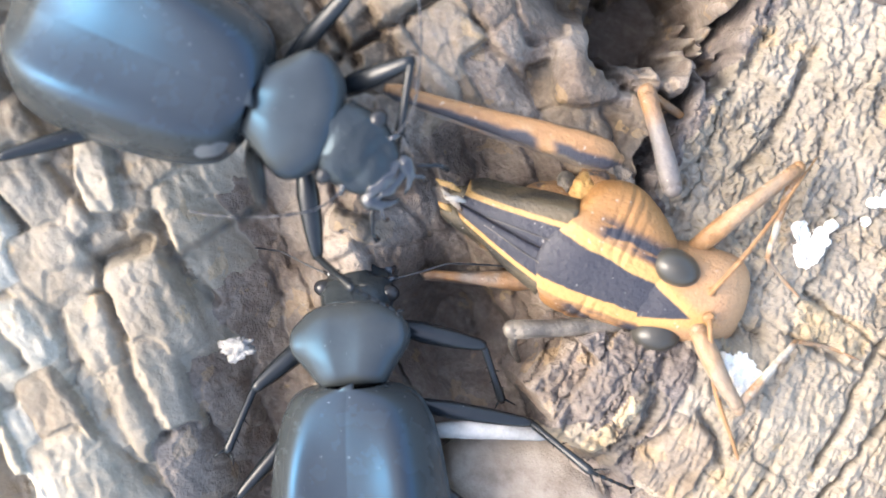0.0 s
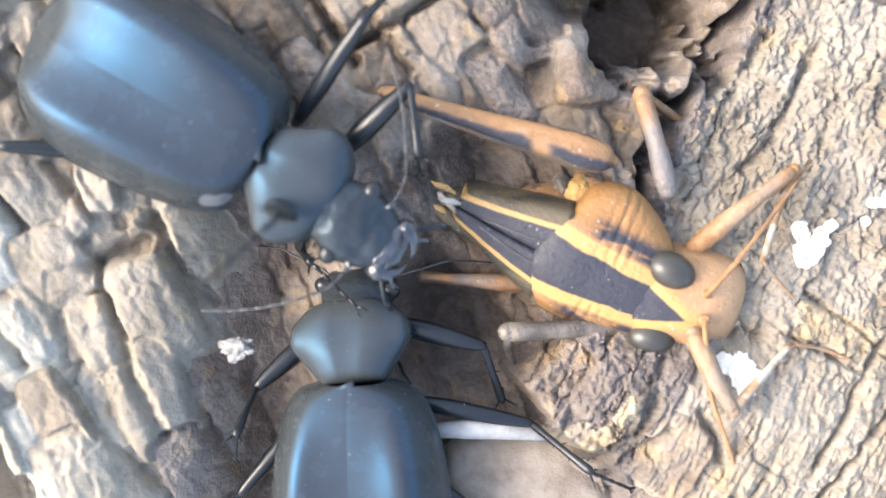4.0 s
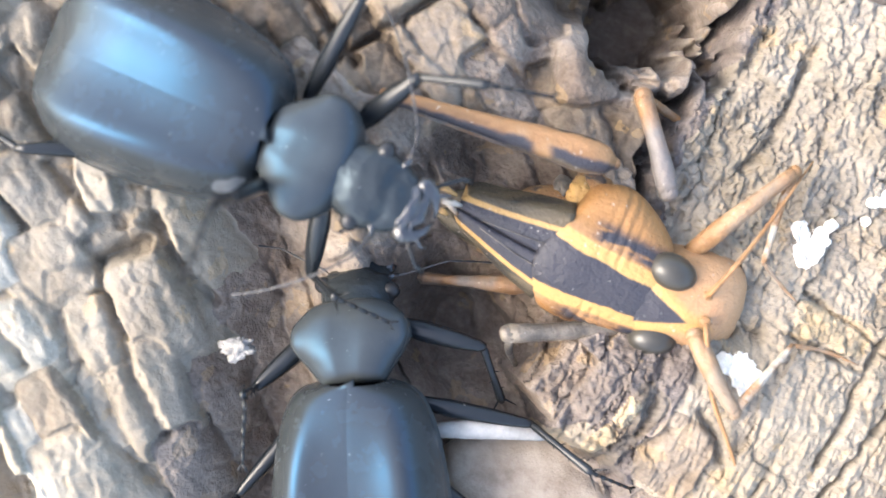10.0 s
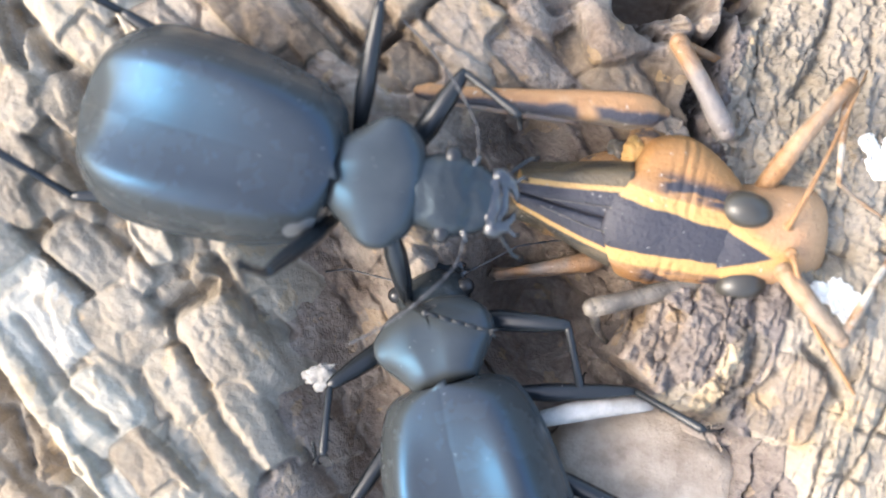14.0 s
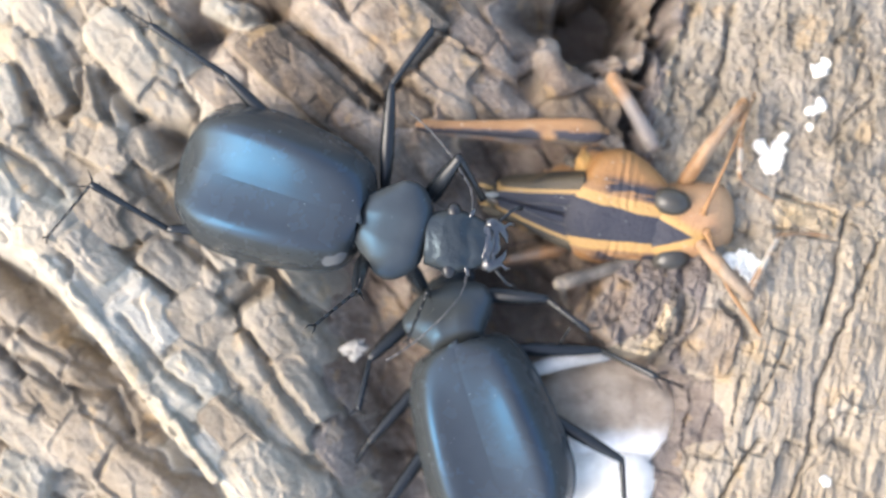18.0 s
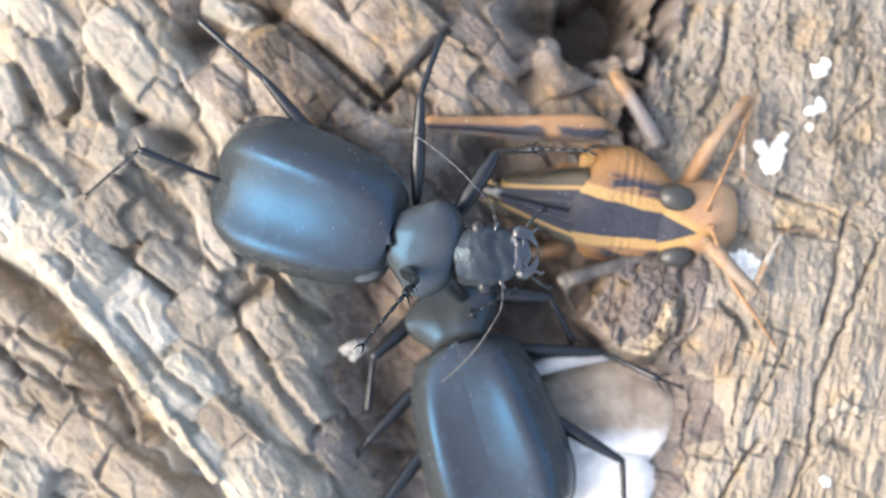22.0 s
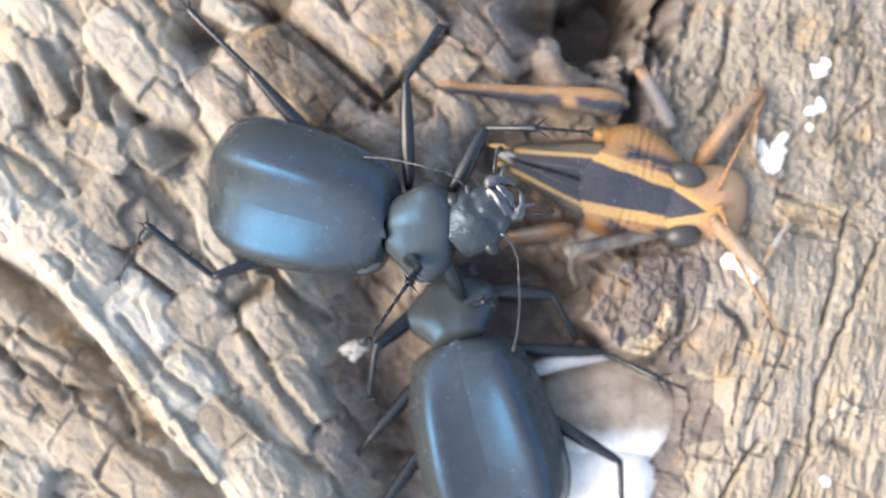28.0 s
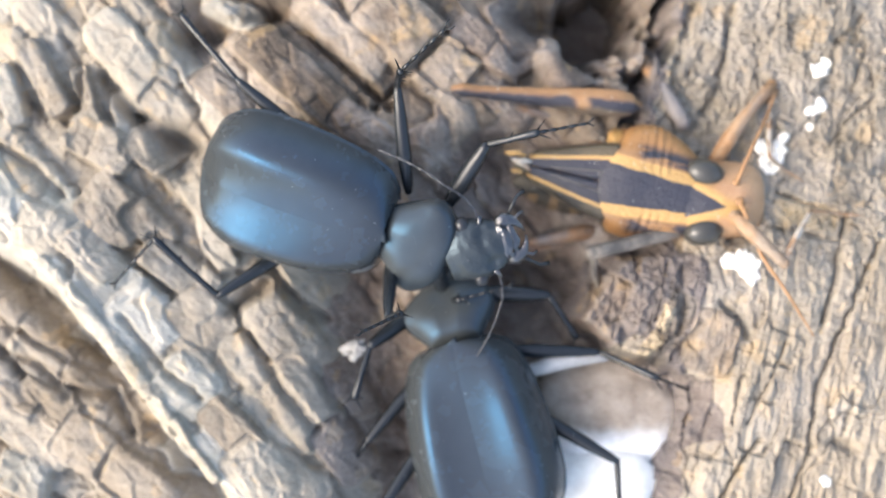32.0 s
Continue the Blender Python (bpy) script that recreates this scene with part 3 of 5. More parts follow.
def bark_height(x, y):
    base, kind, into = bed(x, y)
    cell, gap, lift, tone = plates(x, y, kind)
    t = np.where(kind == 0, radians(80), radians(-50))
    u, v = np.cos(t) * x + np.sin(t) * y, -np.sin(t) * x + np.cos(t) * y
    width = np.where(kind == 0, 0.06, 0.15)
    deep = np.where(kind == 0, 0.25, 0.36) * (0.30 + 0.80 * np.clip(0.4 + rough_noise(x, y, 6.0, 57, 2), 0, 1.4))
    carved = np.zeros(x.shape)
    wx, wy = x + 0.12 * rough_noise(x, y, 0.8, 91, 3), y + 0.12 * rough_noise(x, y, 0.8, 95, 3)
    for easing, lines in ((0.62, CRACKS_LOW + CRACKS_HIGH), (0.9, CRACKS_LEFT)):
        for depth, broad, *line in lines:
            d, _ = along(wx, wy, [px(*p) for p in line])
            carved = np.maximum(carved, easing * depth * np.exp(-((d / (broad * easing)) ** 2)))
    crown = rise(gap, 0.0, width) * deep + 0.12 * rise(gap, 0.0, 0.6) * (kind > 0)
    trunk = kind == 0
    chip, split = facets(x, y, t, np.where(trunk, 0.95, 1.5), np.where(trunk, 0.55, 1.0), 301)
    grit, seams = facets(x, y, t, np.where(trunk, 3.4, 3.6), np.where(trunk, 1.25, 2.1), 311)
    umber = rise(x, 20.0, 15.0) * rise(y, -11.0, -9.0) * rise(y, 1.5, -0.5)
    patchy = np.clip(0.5 + rough_noise(x, y, 4.0, 321, 2), 0, 1)
    chips = np.where(trunk, 0.12, 0.09) * chip * patchy + np.where(trunk, 0.09 + 0.22 * umber, 0.20) * grit - np.where(trunk, 0.11, 0.15) * split * patchy - np.where(trunk, 0.15 + 0.2 * umber, 0.16) * seams * (1 - 0.6 * patchy)
    splinter, gap_between = facets(x, y, t + 0.06, 2.3, 0.36, 341)
    grain, pits = facets(x, y, t + 0.6, 0.42, 0.30, 331)
    strands = rise(y, 2.0, -4.0) * rise(x, 16.0, 19.0)
    flakes = np.where(trunk, strands * (0.055 * splinter - 0.07 * gap_between) + rise(y, -2.0, 4.0) * (0.055 * grain - 0.05 * pits), 0.0)
    fibres = np.where(trunk, 0.05 + 0.04 * strands, 0.05) * rough_noise(u * 0.16, v, 0.5, 11, 3, 0.7) + np.where(trunk, 0.0, 0.08) * rough_noise(x, y, 1.8, 13, 4, 0.6) + np.where(trunk, 0.15 - 0.10 * strands, 0.0) * rough_noise(x, y, 0.9, 17, 4, 0.78) + flakes + np.where(trunk, 0.13, 0.0) * rough_noise(u * 0.5, v, 3.4, 19, 3)
    smooth = rise(np.hypot((x - 12.3) / 3.6, (y - 17.0) / 3.7), 0.95, 1.7)
    fibres, lift = fibres * smooth, lift * smooth
    chips = chips * smooth * np.where(trunk, 1 - 0.5 * strands, np.where(tone >= 0, 0.65, 1.0))
    return base + crown - deep * 0.6 + lift * np.where(kind == 0, 0.35, 0.62) + fibres + chips - carved, cell, kind, tone


def strip_mesh(name, verts, quads, material, parent=None):
    mesh = bpy.data.meshes.new(name)
    mesh.vertices.add(len(verts))
    mesh.vertices.foreach_set("co", (verts * MM).astype(np.float32).ravel())
    mesh.loops.add(quads.size)
    mesh.loops.foreach_set("vertex_index", quads.ravel().astype(np.int32))
    mesh.polygons.add(len(quads))
    mesh.polygons.foreach_set("loop_start", np.arange(0, quads.size, 4, dtype=np.int32))
    mesh.polygons.foreach_set("use_smooth", np.ones(len(quads), bool))
    mesh.materials.append(material)
    mesh.update(calc_edges=True)
    ob = new(name, mesh)
    ob.parent = parent
    return ob


def grid(x0, x1, y0, y1, step):
    xs, ys = np.arange(x0, x1 + step / 2, step), np.arange(y0, y1 + step / 2, step)
    gx, gy = np.meshgrid(xs, ys)
    n = len(xs)
    k = (np.arange(len(ys) - 1)[:, None] * n + np.arange(n - 1)[None, :]).ravel()
    return gx.ravel(), gy.ravel(), np.stack([k, k + 1, k + n + 1, k + n], 1)


def build_bark():
    # the log on which it all happens, under the fine bark, and the earth on which the log lies
    a, fy, fq = grid(-27, 27, -45, 45, 0.6)
    a, fy = a / 10, fy * 10
    radius = 170 + 3.0 * rough_noise(a * 170, fy, 40, 3, 4) * np.where((np.abs(a) < 0.35) & (np.abs(fy) < 40), 0.0, 1.0)
    log = np.stack([radius * np.sin(a), fy, -184 + radius * np.cos(a)], 1)
    bark = strip_mesh("bark", log, fq, BARK_DARK)
    tagged(bark, "cracked grey-brown tree bark, weathered and dry", "bark", kind="structure")
    ex, ey, eq = grid(-6000, 6000, -6000, 6000, 400)
    ground = strip_mesh("ground", np.stack([ex, ey, -340 + 6 * rough_noise(ex, ey, 900, 9, 3)], 1), eq, EARTH)
    tagged(ground, "dry brown earth below the log", "ground", kind="structure")
    # the fine bark, split into its plates
    x, y, quads = grid(-37, 39, -23, 23, 0.085)
    z, cell, kind, tone = bark_height(x, y)
    # weather the plates of the middle and the left soft
    rows = len(np.unique(y))
    soft = z.reshape(rows, -1)
    for axis in (0, 1):
        soft = (np.roll(soft, 1, axis) + soft + np.roll(soft, -1, axis)) / 3
    worn = rise(-regions(x, y)[1], 0.2, 2.0)
    z = z * (1 - worn) + soft.ravel() * worn
    # overlapping flakes that run along the grain
    u, v = 0.66 * x - 0.75 * y, 0.75 * x + 0.66 * y
    for size, high, seed in ((2.7, 0.10, 141), (1.1, 0.05, 151)):
        saw = v / size + 0.7 * rough_noise(u * 0.3, v, 2.2, seed, 3) + 0.25 * np.floor(u / 3.1 + lattice_noise(u, v, 2.5, seed + 5))
        saw = saw - np.floor(saw)
        z = z + worn * high * (np.minimum(saw / 0.78, (1 - saw) / 0.22) - 0.5) * np.clip(0.7 + 1.2 * rough_noise(x, y, 3.2, seed + 9, 2), 0, 1.6)
    # the outer border sinks into the log
    z = z - 18 * rise(np.maximum(np.abs(x - 1) - 36, np.abs(y) - 21), 0.0, 2.0)
    into = regions(x, y)[1]
    # trunk bark's rim, its shade painted umber, and the umber block form separate plates
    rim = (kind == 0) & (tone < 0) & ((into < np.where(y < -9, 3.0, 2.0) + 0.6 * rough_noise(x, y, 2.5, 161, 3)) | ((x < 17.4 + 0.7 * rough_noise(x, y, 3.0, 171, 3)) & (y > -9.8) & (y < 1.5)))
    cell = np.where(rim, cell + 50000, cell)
    verts = np.stack([x, y, z], 1)
    face_cell = cell[quads[:, 0]]
    crest, side = along(x, y, CREST)
    crest = np.where(side > 0, crest * 2.5, crest)
    trough, _ = along(x, y, TROUGH)
    order = np.argsort(face_cell, kind="stable")
    names, starts = np.unique(face_cell[order], return_index=True)
    rest = {}
    for n, a, b in zip(names, starts, [*starts[1:], len(order)]):
        faces = quads[order[a:b]]
        used, back = np.unique(faces, return_inverse=True)
        here = verts[used]
        cx, cy = here[:, 0].mean(), here[:, 1].mean()
        k = int(kind[used].mean().round())
        own_tone = tone[faces[0, 0]]
        if own_tone >= 0:
            material = (BARK_RIGHT, BARK_LEFT, BARK_PALE, BARK_DARK, BARK_OCHRE, BARK_UMBER, BARK_BROWN, BARK_TAN)[own_tone]
        elif k == 0:
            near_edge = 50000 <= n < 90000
            material = BARK_UMBER if near_edge else BARK_DEEP_TAN if cy > 6.5 else BARK_RIGHT
        elif crest[used].mean() < 4.2:
            material = BARK_PALE
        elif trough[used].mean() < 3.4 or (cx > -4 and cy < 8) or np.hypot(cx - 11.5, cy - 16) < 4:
            # shade of trough, lower middle and knot hole put into a darker brown
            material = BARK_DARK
        elif cx > -19 and cy > 3.5 - 0.3 * cx:
            material = BARK_BROWN
        else:
            material = BARK_TAN if k == 2 else BARK_LEFT
        if len(faces) > 60 and -33 < cx < 34 and -19 < cy < 19:
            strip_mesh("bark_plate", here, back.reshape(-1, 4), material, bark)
        else:
            rest.setdefault(material.name, (material, []))[1].append(faces)
    for material, lists in rest.values():
        faces = np.concatenate(lists)
        used, back = np.unique(faces, return_inverse=True)
        tagged(strip_mesh("bark_crumbs", verts[used], back.reshape(-1, 4), material, bark), kind="stuff")


build_bark()


# ---- beetles ----
WIDE = [(0, 0.35), (0.015, 0.52), (0.045, 0.66), (0.10, 0.76), (0.21, 0.865), (0.45, 0.97), (0.64, 1.0), (0.77, 0.965), (0.87, 0.84), (0.945, 0.60), (1.0, 0.10)]
TALL = [(0, 0.66), (0.1, 0.82), (0.3, 0.97), (0.5, 1.0), (0.68, 0.93), (0.84, 0.70), (0.94, 0.42), (1.0, 0.12)]
LONG, HALF, HIGH = 12.6, 5.25, 4.0


def elytron_point(u, j, side, proud=0.0):
    """A point of the wing case: u runs to the tail, j from the seam (0) over the rim (35) to the turned-under edge (44)."""
    w, h = HALF * ease(u, WIDE), HIGH * ease(u, TALL)
    t = math.sin(min(j / 36, 1.0) * math.pi / 2)
    h = HIGH * ease(u, TALL) ** (1 - 0.5 * max(0.0, 1 - t / 0.65) * ease(u, [(0, 0), (0.4, 0), (0.6, 1), (0.82, 1), (0.95, 0.15), (1, 0)]))
    z = h * (1 - t**2.55) ** 0.6 + 0.18 * HIGH * ease(u, [(0, 0), (0.3, 0.9), (0.6, 1.0), (0.86, 1.0), (0.95, 0.6), (1, 0)]) * (math.exp(-(((t - 0.66) / 0.25) ** 2)) - (0.25 + 0.9 * u) * math.exp(-((t / 0.42) ** 2)))
    z -= 0.012 * math.exp(-((t / 0.02) ** 2))
    rim = math.exp(-(((j - 35) / 1.2) ** 2))
    under = max(0, j - 36) / 8
    return (-LONG * u, side * (0.003 + w * t * (1 - 0.12 * under) + 0.10 * rim + proud * t), 0.45 + z + 0.10 * rim - 1.0 * under * ease(u, TALL) + proud)


def sheet(rows):
    bm = bmesh.new()
    made = [[bm.verts.new(p) for p in row] for row in rows]
    for a, b in zip(made, made[1:]):
        for j in range(len(a) - 1):
            bm.faces.new((a[j], a[j + 1], b[j + 1], b[j]))
    return bm


def elytron(side):
    """One wing case: a dome of its own beside the seam, with a raised outer rim and an edge that turns under."""
    return sheet([[elytron_point((1 - math.cos(math.pi * i / 70)) / 2 * 0.5 + i / 70 * 0.5, j, side) for j in range(45)] for i in range(71)])


def scuffed_patch():
    """A worn, dusty patch on one shoulder, a hair above the shell."""
    rows = []
    for i in range(11):
        a = i / 10
        half = math.sqrt(max(0.02, 1 - (2 * a - 1) ** 2)) * (4.2 + 0.8 * math.sin(a * 9))
        rows.append([elytron_point(0.022 + 0.10 * a, 23 + 1.5 * a + half * (k / 5 - 1), -1, 0.012) for k in range(11)])
    return sheet(rows)


def dome(length, stations, half, high, low, x0=0.0, power=0.85, sides=36):
    """A closed rounded body along x: stations of (u, width, height)."""
    rings = []
    for i in range(33):
        u = i / 32
        w, h = half * ease(u, [(s[0], s[1]) for s in stations]), ease(u, [(s[0], s[2]) for s in stations])
        ring = []
        for k in range(sides):
            a = 2 * math.pi * k / sides
            c, s = math.cos(a), math.sin(a)
            ring.append((x0 + length * u, w * math.copysign(abs(c) ** power, c), (high if s > 0 else low) * h * math.copysign(abs(s) ** power, s)))
        rings.append(ring)
    return loft(rings)


def limb(points, radii, spines=(), flat=0.9):
    bm = tube(points, radii, 10, flat=flat)
    for at, way, length in spines:
        at, way = Vector(at), Vector(way).normalized()
        tube([at, at + way * length * 0.6, at + way * length], [0.07, 0.05, 0.012], 5, bm)
    return bm


FEMUR = {"fore": 5.4, "mid": 7.2, "hind": 8.6}
SHIN = {"fore": 7.4, "mid": 9.0, "hind": 11.5}


def add_leg(thing, kind):
    """A femur with its tibia and tarsus. All three lie along +x in their own space."""
    a, b = FEMUR[kind], SHIN[kind]
    stout = 1.2 if kind == "fore" else 1.0
    femur = part("leg", limb([(-0.3, 0, 0), (0.4, 0, 0), (a * 0.35, 0, 0.08), (a * 0.7, 0, 0.05), (a * 0.95, 0, 0), (a + 0.15, 0, 0)], [r * stout for r in (0.25, 0.38, 0.54, 0.46, 0.31, 0.20)]), LIMB, thing, "glossy black thigh")
    c = b * 0.52
    spines = [((c * k, 0.0, -0.1), (0.6, s * 0.8, -0.3), 0.5) for k, s in ((0.35, -1), (0.45, 1), (0.6, -1), (0.75, 1), (0.88, -1))]
    spines += [((c, s * 0.2, -0.1), (0.8, s * 0.6, -0.2), 0.85) for s in (1, -1)]
    part("tibia", limb([(-0.1, 0, 0), (0.3, 0, 0.02), (c * 0.5, 0, 0.06), (c * 0.95, 0, 0), (c + 0.1, 0, 0)], [0.17, 0.23, 0.21, 0.28, 0.16], spines), LIMB, femur, "slender black spiny shin")
    bm, t = bmesh.new(), (b - c) / 5
    for k in range(5):
        x = k * t
        tube([(x, 0, -0.05 * k), (x + t * 0.6, 0, -0.05 * k - 0.02), (x + t * 0.98, 0, -0.05 * k - 0.05)], [0.08, 0.15 - 0.01 * k, 0.09], 8, bm)
    for s in (1, -1):
        tube([(b - c, 0, -0.25), (b - c + 0.35, s * 0.22, -0.25), (b - c + 0.6, s * 0.26, -0.45)], [0.08, 0.06, 0.015], 6, bm)
    part("tarsus", bm, LIMB, femur, "jointed black foot with two claws")
    return femur


def beetle(label, sweep, scuffed=False, stretch=1.0):
    global LONG
    LONG = 12.6 * stretch
    thing = empty("ground_beetle", label, "beetle", "feeding beetles")
    for side in (1, -1):
        part("elytron", elytron(side), SHELL, thing, "smooth satin black wing case")
    part("abdomen", dome(11.8 * stretch, [(0, 0.2, 0.3), (0.1, 0.75, 0.8), (0.4, 1.0, 1.0), (0.75, 0.75, 0.9), (0.95, 0.5, 0.6), (1, 0.15, 0.2)], HALF * 0.95, 1.2, 1.6, -12.0 * stretch), LIMB, thing)
    if scuffed:
        part("scuff", scuffed_patch(), SCUFF, thing, "grey scuffed patch on the shoulder")
    bm = bmesh.new()
    bmesh.ops.create_cone(bm, segments=3, radius1=0.75, radius2=0.5, depth=0.35, cap_ends=True, cap_tris=False)
    for v in bm.verts:
        v.co = (v.co.x * 0.8 - 0.1, v.co.y, v.co.z * 0.6 + 3.0)
    part("scutellum", bm, SHELL_FORE, thing)
    prothorax = part("pronotum", dome(4.65, [(0, 0.52, 0.60), (0.05, 0.57, 0.76), (0.2, 0.71, 0.92), (0.40, 0.91, 1.0), (0.55, 1.0, 1.0), (0.68, 0.98, 0.98), (0.84, 0.84, 0.9), (0.95, 0.67, 0.74), (1, 0.52, 0.55)], 3.45, 1.8, 1.8, 0.0, 0.88), SHELL_FORE, thing, "heart-shaped black thorax shield")
    for v in prothorax.data.vertices:
        # a median furrow and a raised side rim
        x, y, z = (c / MM for c in v.co)
        if z > 0:
            v.co.z -= MM * 0.18 * math.exp(-((y / 0.22) ** 2))
            v.co.z += MM * 0.28 * math.exp(-(((abs(y) - 3.2) / 0.3) ** 2))
    head = part("head", dome(5.0, [(0, 0.80, 0.82), (0.14, 0.88, 0.92), (0.28, 0.97, 1.0), (0.40, 1.02, 1.0), (0.52, 0.98, 0.94), (0.64, 0.90, 0.84), (0.80, 0.77, 0.66), (0.92, 0.6, 0.46), (1, 0.36, 0.24)], 1.8, 1.35, 1.4, 0.0, 0.94), SHELL_HEAD, thing, "shiny black head with wrinkled brow")
    for v in head.data.vertices:
        # cross wrinkles on the brow and a long dent on either side of it
        x, y, z = (c / MM for c in v.co)
        if z > 0.1:
            brow = math.exp(-(((x - 3.5) / 0.9) ** 2))
            v.co.z += MM * (0.06 * math.sin(x * 5.3 + 1.5 * math.sin(y * 2.6)) * brow - 0.34 * math.exp(-(((x - 3.4) / 0.8) ** 2) - ((abs(y) - 0.82) / 0.3) ** 2) + 0.07 * noise.noise((x * 2.1, y * 2.1, 3.0)))
    part("clypeus", ball((4.55, 0, 0.32), (0.62, 1.0, 0.36), 0, 0.22, 9, 4), LIMB_SHINY, head, "glossy plate above the lip")
    part("labrum", ball((5.15, 0, 0.05), (0.5, 0.82, 0.26), 0, 0.3, 6, 3), LIMB_SHINY, head, "notched glossy upper lip")
    for side in (1, -1):
        part("eye", ball((1.95, side * 1.62, 0.42), (0.58, 0.5, 0.52)), EYE_BLACK, head)
        part("mandible", tube([(4.4, side * 0.95, -0.1), (5.0, side * 1.12, -0.1), (5.6, side * 0.95, -0.2), (6.0, side * 0.5, -0.3), (6.15, side * 0.1, -0.35)], [0.5, 0.46, 0.34, 0.2, 0.05], 10), LIMB_SHINY, head, "curved glossy black jaw")
        part("palp", tube([(4.6, side * 0.6, -0.5), (5.6, side * 1.5, -0.4), (6.4, side * 2.1, -0.6), (7.0, side * 2.2, -0.9)], [0.09, 0.12, 0.10, 0.15], 8), LIMB, head)
        part("palp", tube([(4.5, side * 0.4, -0.2), (5.5, side * 0.85, 0.0), (6.2, side * 1.25, -0.1), (6.5, side * 1.2, -0.4)], [0.08, 0.10, 0.09, 0.12], 8), LIMB_SHINY, head)
        part("scape", tube([(3.05, side * 1.25, 0.35), (3.3, side * 1.55, 0.42), (3.5, side * 1.85, 0.4)], [0.2, 0.19, 0.12], 8), LIMB_SHINY, head)
        joints = [(3.3, side * 1.6, 0.38)]
        heading, turn = radians(70) * side, radians(sweep[side][0]) / 3
        for k in range(11):
            heading += side * (turn if k < 3 else radians(2.5))
            x, y, z = joints[-1]
            joints.append((x + 0.74 * math.cos(heading), y + 0.74 * math.sin(heading), z + (0.12 if k < 4 else sweep[side][1])))
        line, thick = [], []
        for k, (a, b) in enumerate(zip(joints, joints[1:])):
            for f, r in ((0.04, 0.042), (0.3, 0.06), (0.85, 0.08), (0.97, 0.045)):
                line.append(Vector(a).lerp(Vector(b), f))
                thick.append(r)
        part("antenna", tube(line, thick, 8), FEELER, head, "dark beaded feeler")
    # short and broad
    for piece in (head, *head.children):
        for v in piece.data.vertices:
            v.co.x, v.co.y = v.co.x * 0.88, v.co.y * 1.2
    legs = {(kind, side): add_leg(thing, kind) for kind in ("fore", "mid", "hind") for side in (1, -1)}
    return thing, prothorax, head, legs


HIP_LOW = {"fore": (3.0, 1.9, -1.1), "mid": (-1.5, 2.6, -1.2), "hind": (-5.2, 2.6, -0.8)}
HIP = {"fore": (3.0, 1.9, -1.1), "mid": (0.2, 2.3, -0.7), "hind": (-5.2, 2.6, -0.8)}


def aim(origin, target, up):
    """A pose at origin with +x to the target and +z near up."""
    x = (Vector(target) - Vector(origin)).normalized()
    y = Vector(up).cross(x)
    y = y.normalized() if y.length > 1e-5 else Vector((0, 1, 0)).cross(x).normalized()
    z = x.cross(y)
    m = Matrix((x, y, z)).transposed().to_4x4()
    m.translation = origin
    return m


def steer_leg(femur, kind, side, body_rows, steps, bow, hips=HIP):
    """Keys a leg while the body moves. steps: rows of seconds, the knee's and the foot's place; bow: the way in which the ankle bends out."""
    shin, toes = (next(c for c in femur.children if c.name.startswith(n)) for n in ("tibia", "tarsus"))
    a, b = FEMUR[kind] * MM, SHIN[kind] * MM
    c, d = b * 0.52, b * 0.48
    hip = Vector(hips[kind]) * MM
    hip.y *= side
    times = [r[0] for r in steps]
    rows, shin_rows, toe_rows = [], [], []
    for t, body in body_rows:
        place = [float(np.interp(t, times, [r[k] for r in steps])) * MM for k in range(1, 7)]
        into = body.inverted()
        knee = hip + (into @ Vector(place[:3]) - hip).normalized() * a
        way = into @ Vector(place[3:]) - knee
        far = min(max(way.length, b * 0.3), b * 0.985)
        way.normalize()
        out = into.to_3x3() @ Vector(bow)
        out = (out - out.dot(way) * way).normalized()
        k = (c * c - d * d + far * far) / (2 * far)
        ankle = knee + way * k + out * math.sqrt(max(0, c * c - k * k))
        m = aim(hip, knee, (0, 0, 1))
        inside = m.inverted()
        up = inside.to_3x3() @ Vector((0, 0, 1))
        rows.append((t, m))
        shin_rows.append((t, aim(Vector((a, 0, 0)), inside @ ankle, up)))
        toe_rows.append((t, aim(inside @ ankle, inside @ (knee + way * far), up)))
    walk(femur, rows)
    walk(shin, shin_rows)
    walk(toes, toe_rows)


feeder, feeder_thorax, feeder_head, feeder_legs = beetle("large satin black ground beetle, biting into the grasshopper", {1: (63, -0.14), -1: (63, -0.14)}, True, stretch=1.12)
helper_beetle, helper_thorax, helper_head, helper_legs = beetle("black ground beetle facing the prey, half under the other beetle", {1: (-10, -0.2), -1: (-10, -0.2)}, stretch=1.16)


# ---- grasshopper ----
HOPPER_REST = mm_pose(12.24, 3.24, -3.6, 18, 0, -10)


def beside(x, y, z):
    """A place in the bark's plan, brought into the resting grasshopper's space, in millimetres."""
    k = (82.69 - z) / 82.69
    bx, by = px(x, y)
    return HOPPER_REST.inverted() @ Vector((bx * k * MM, by * k * MM, z * MM)) / MM


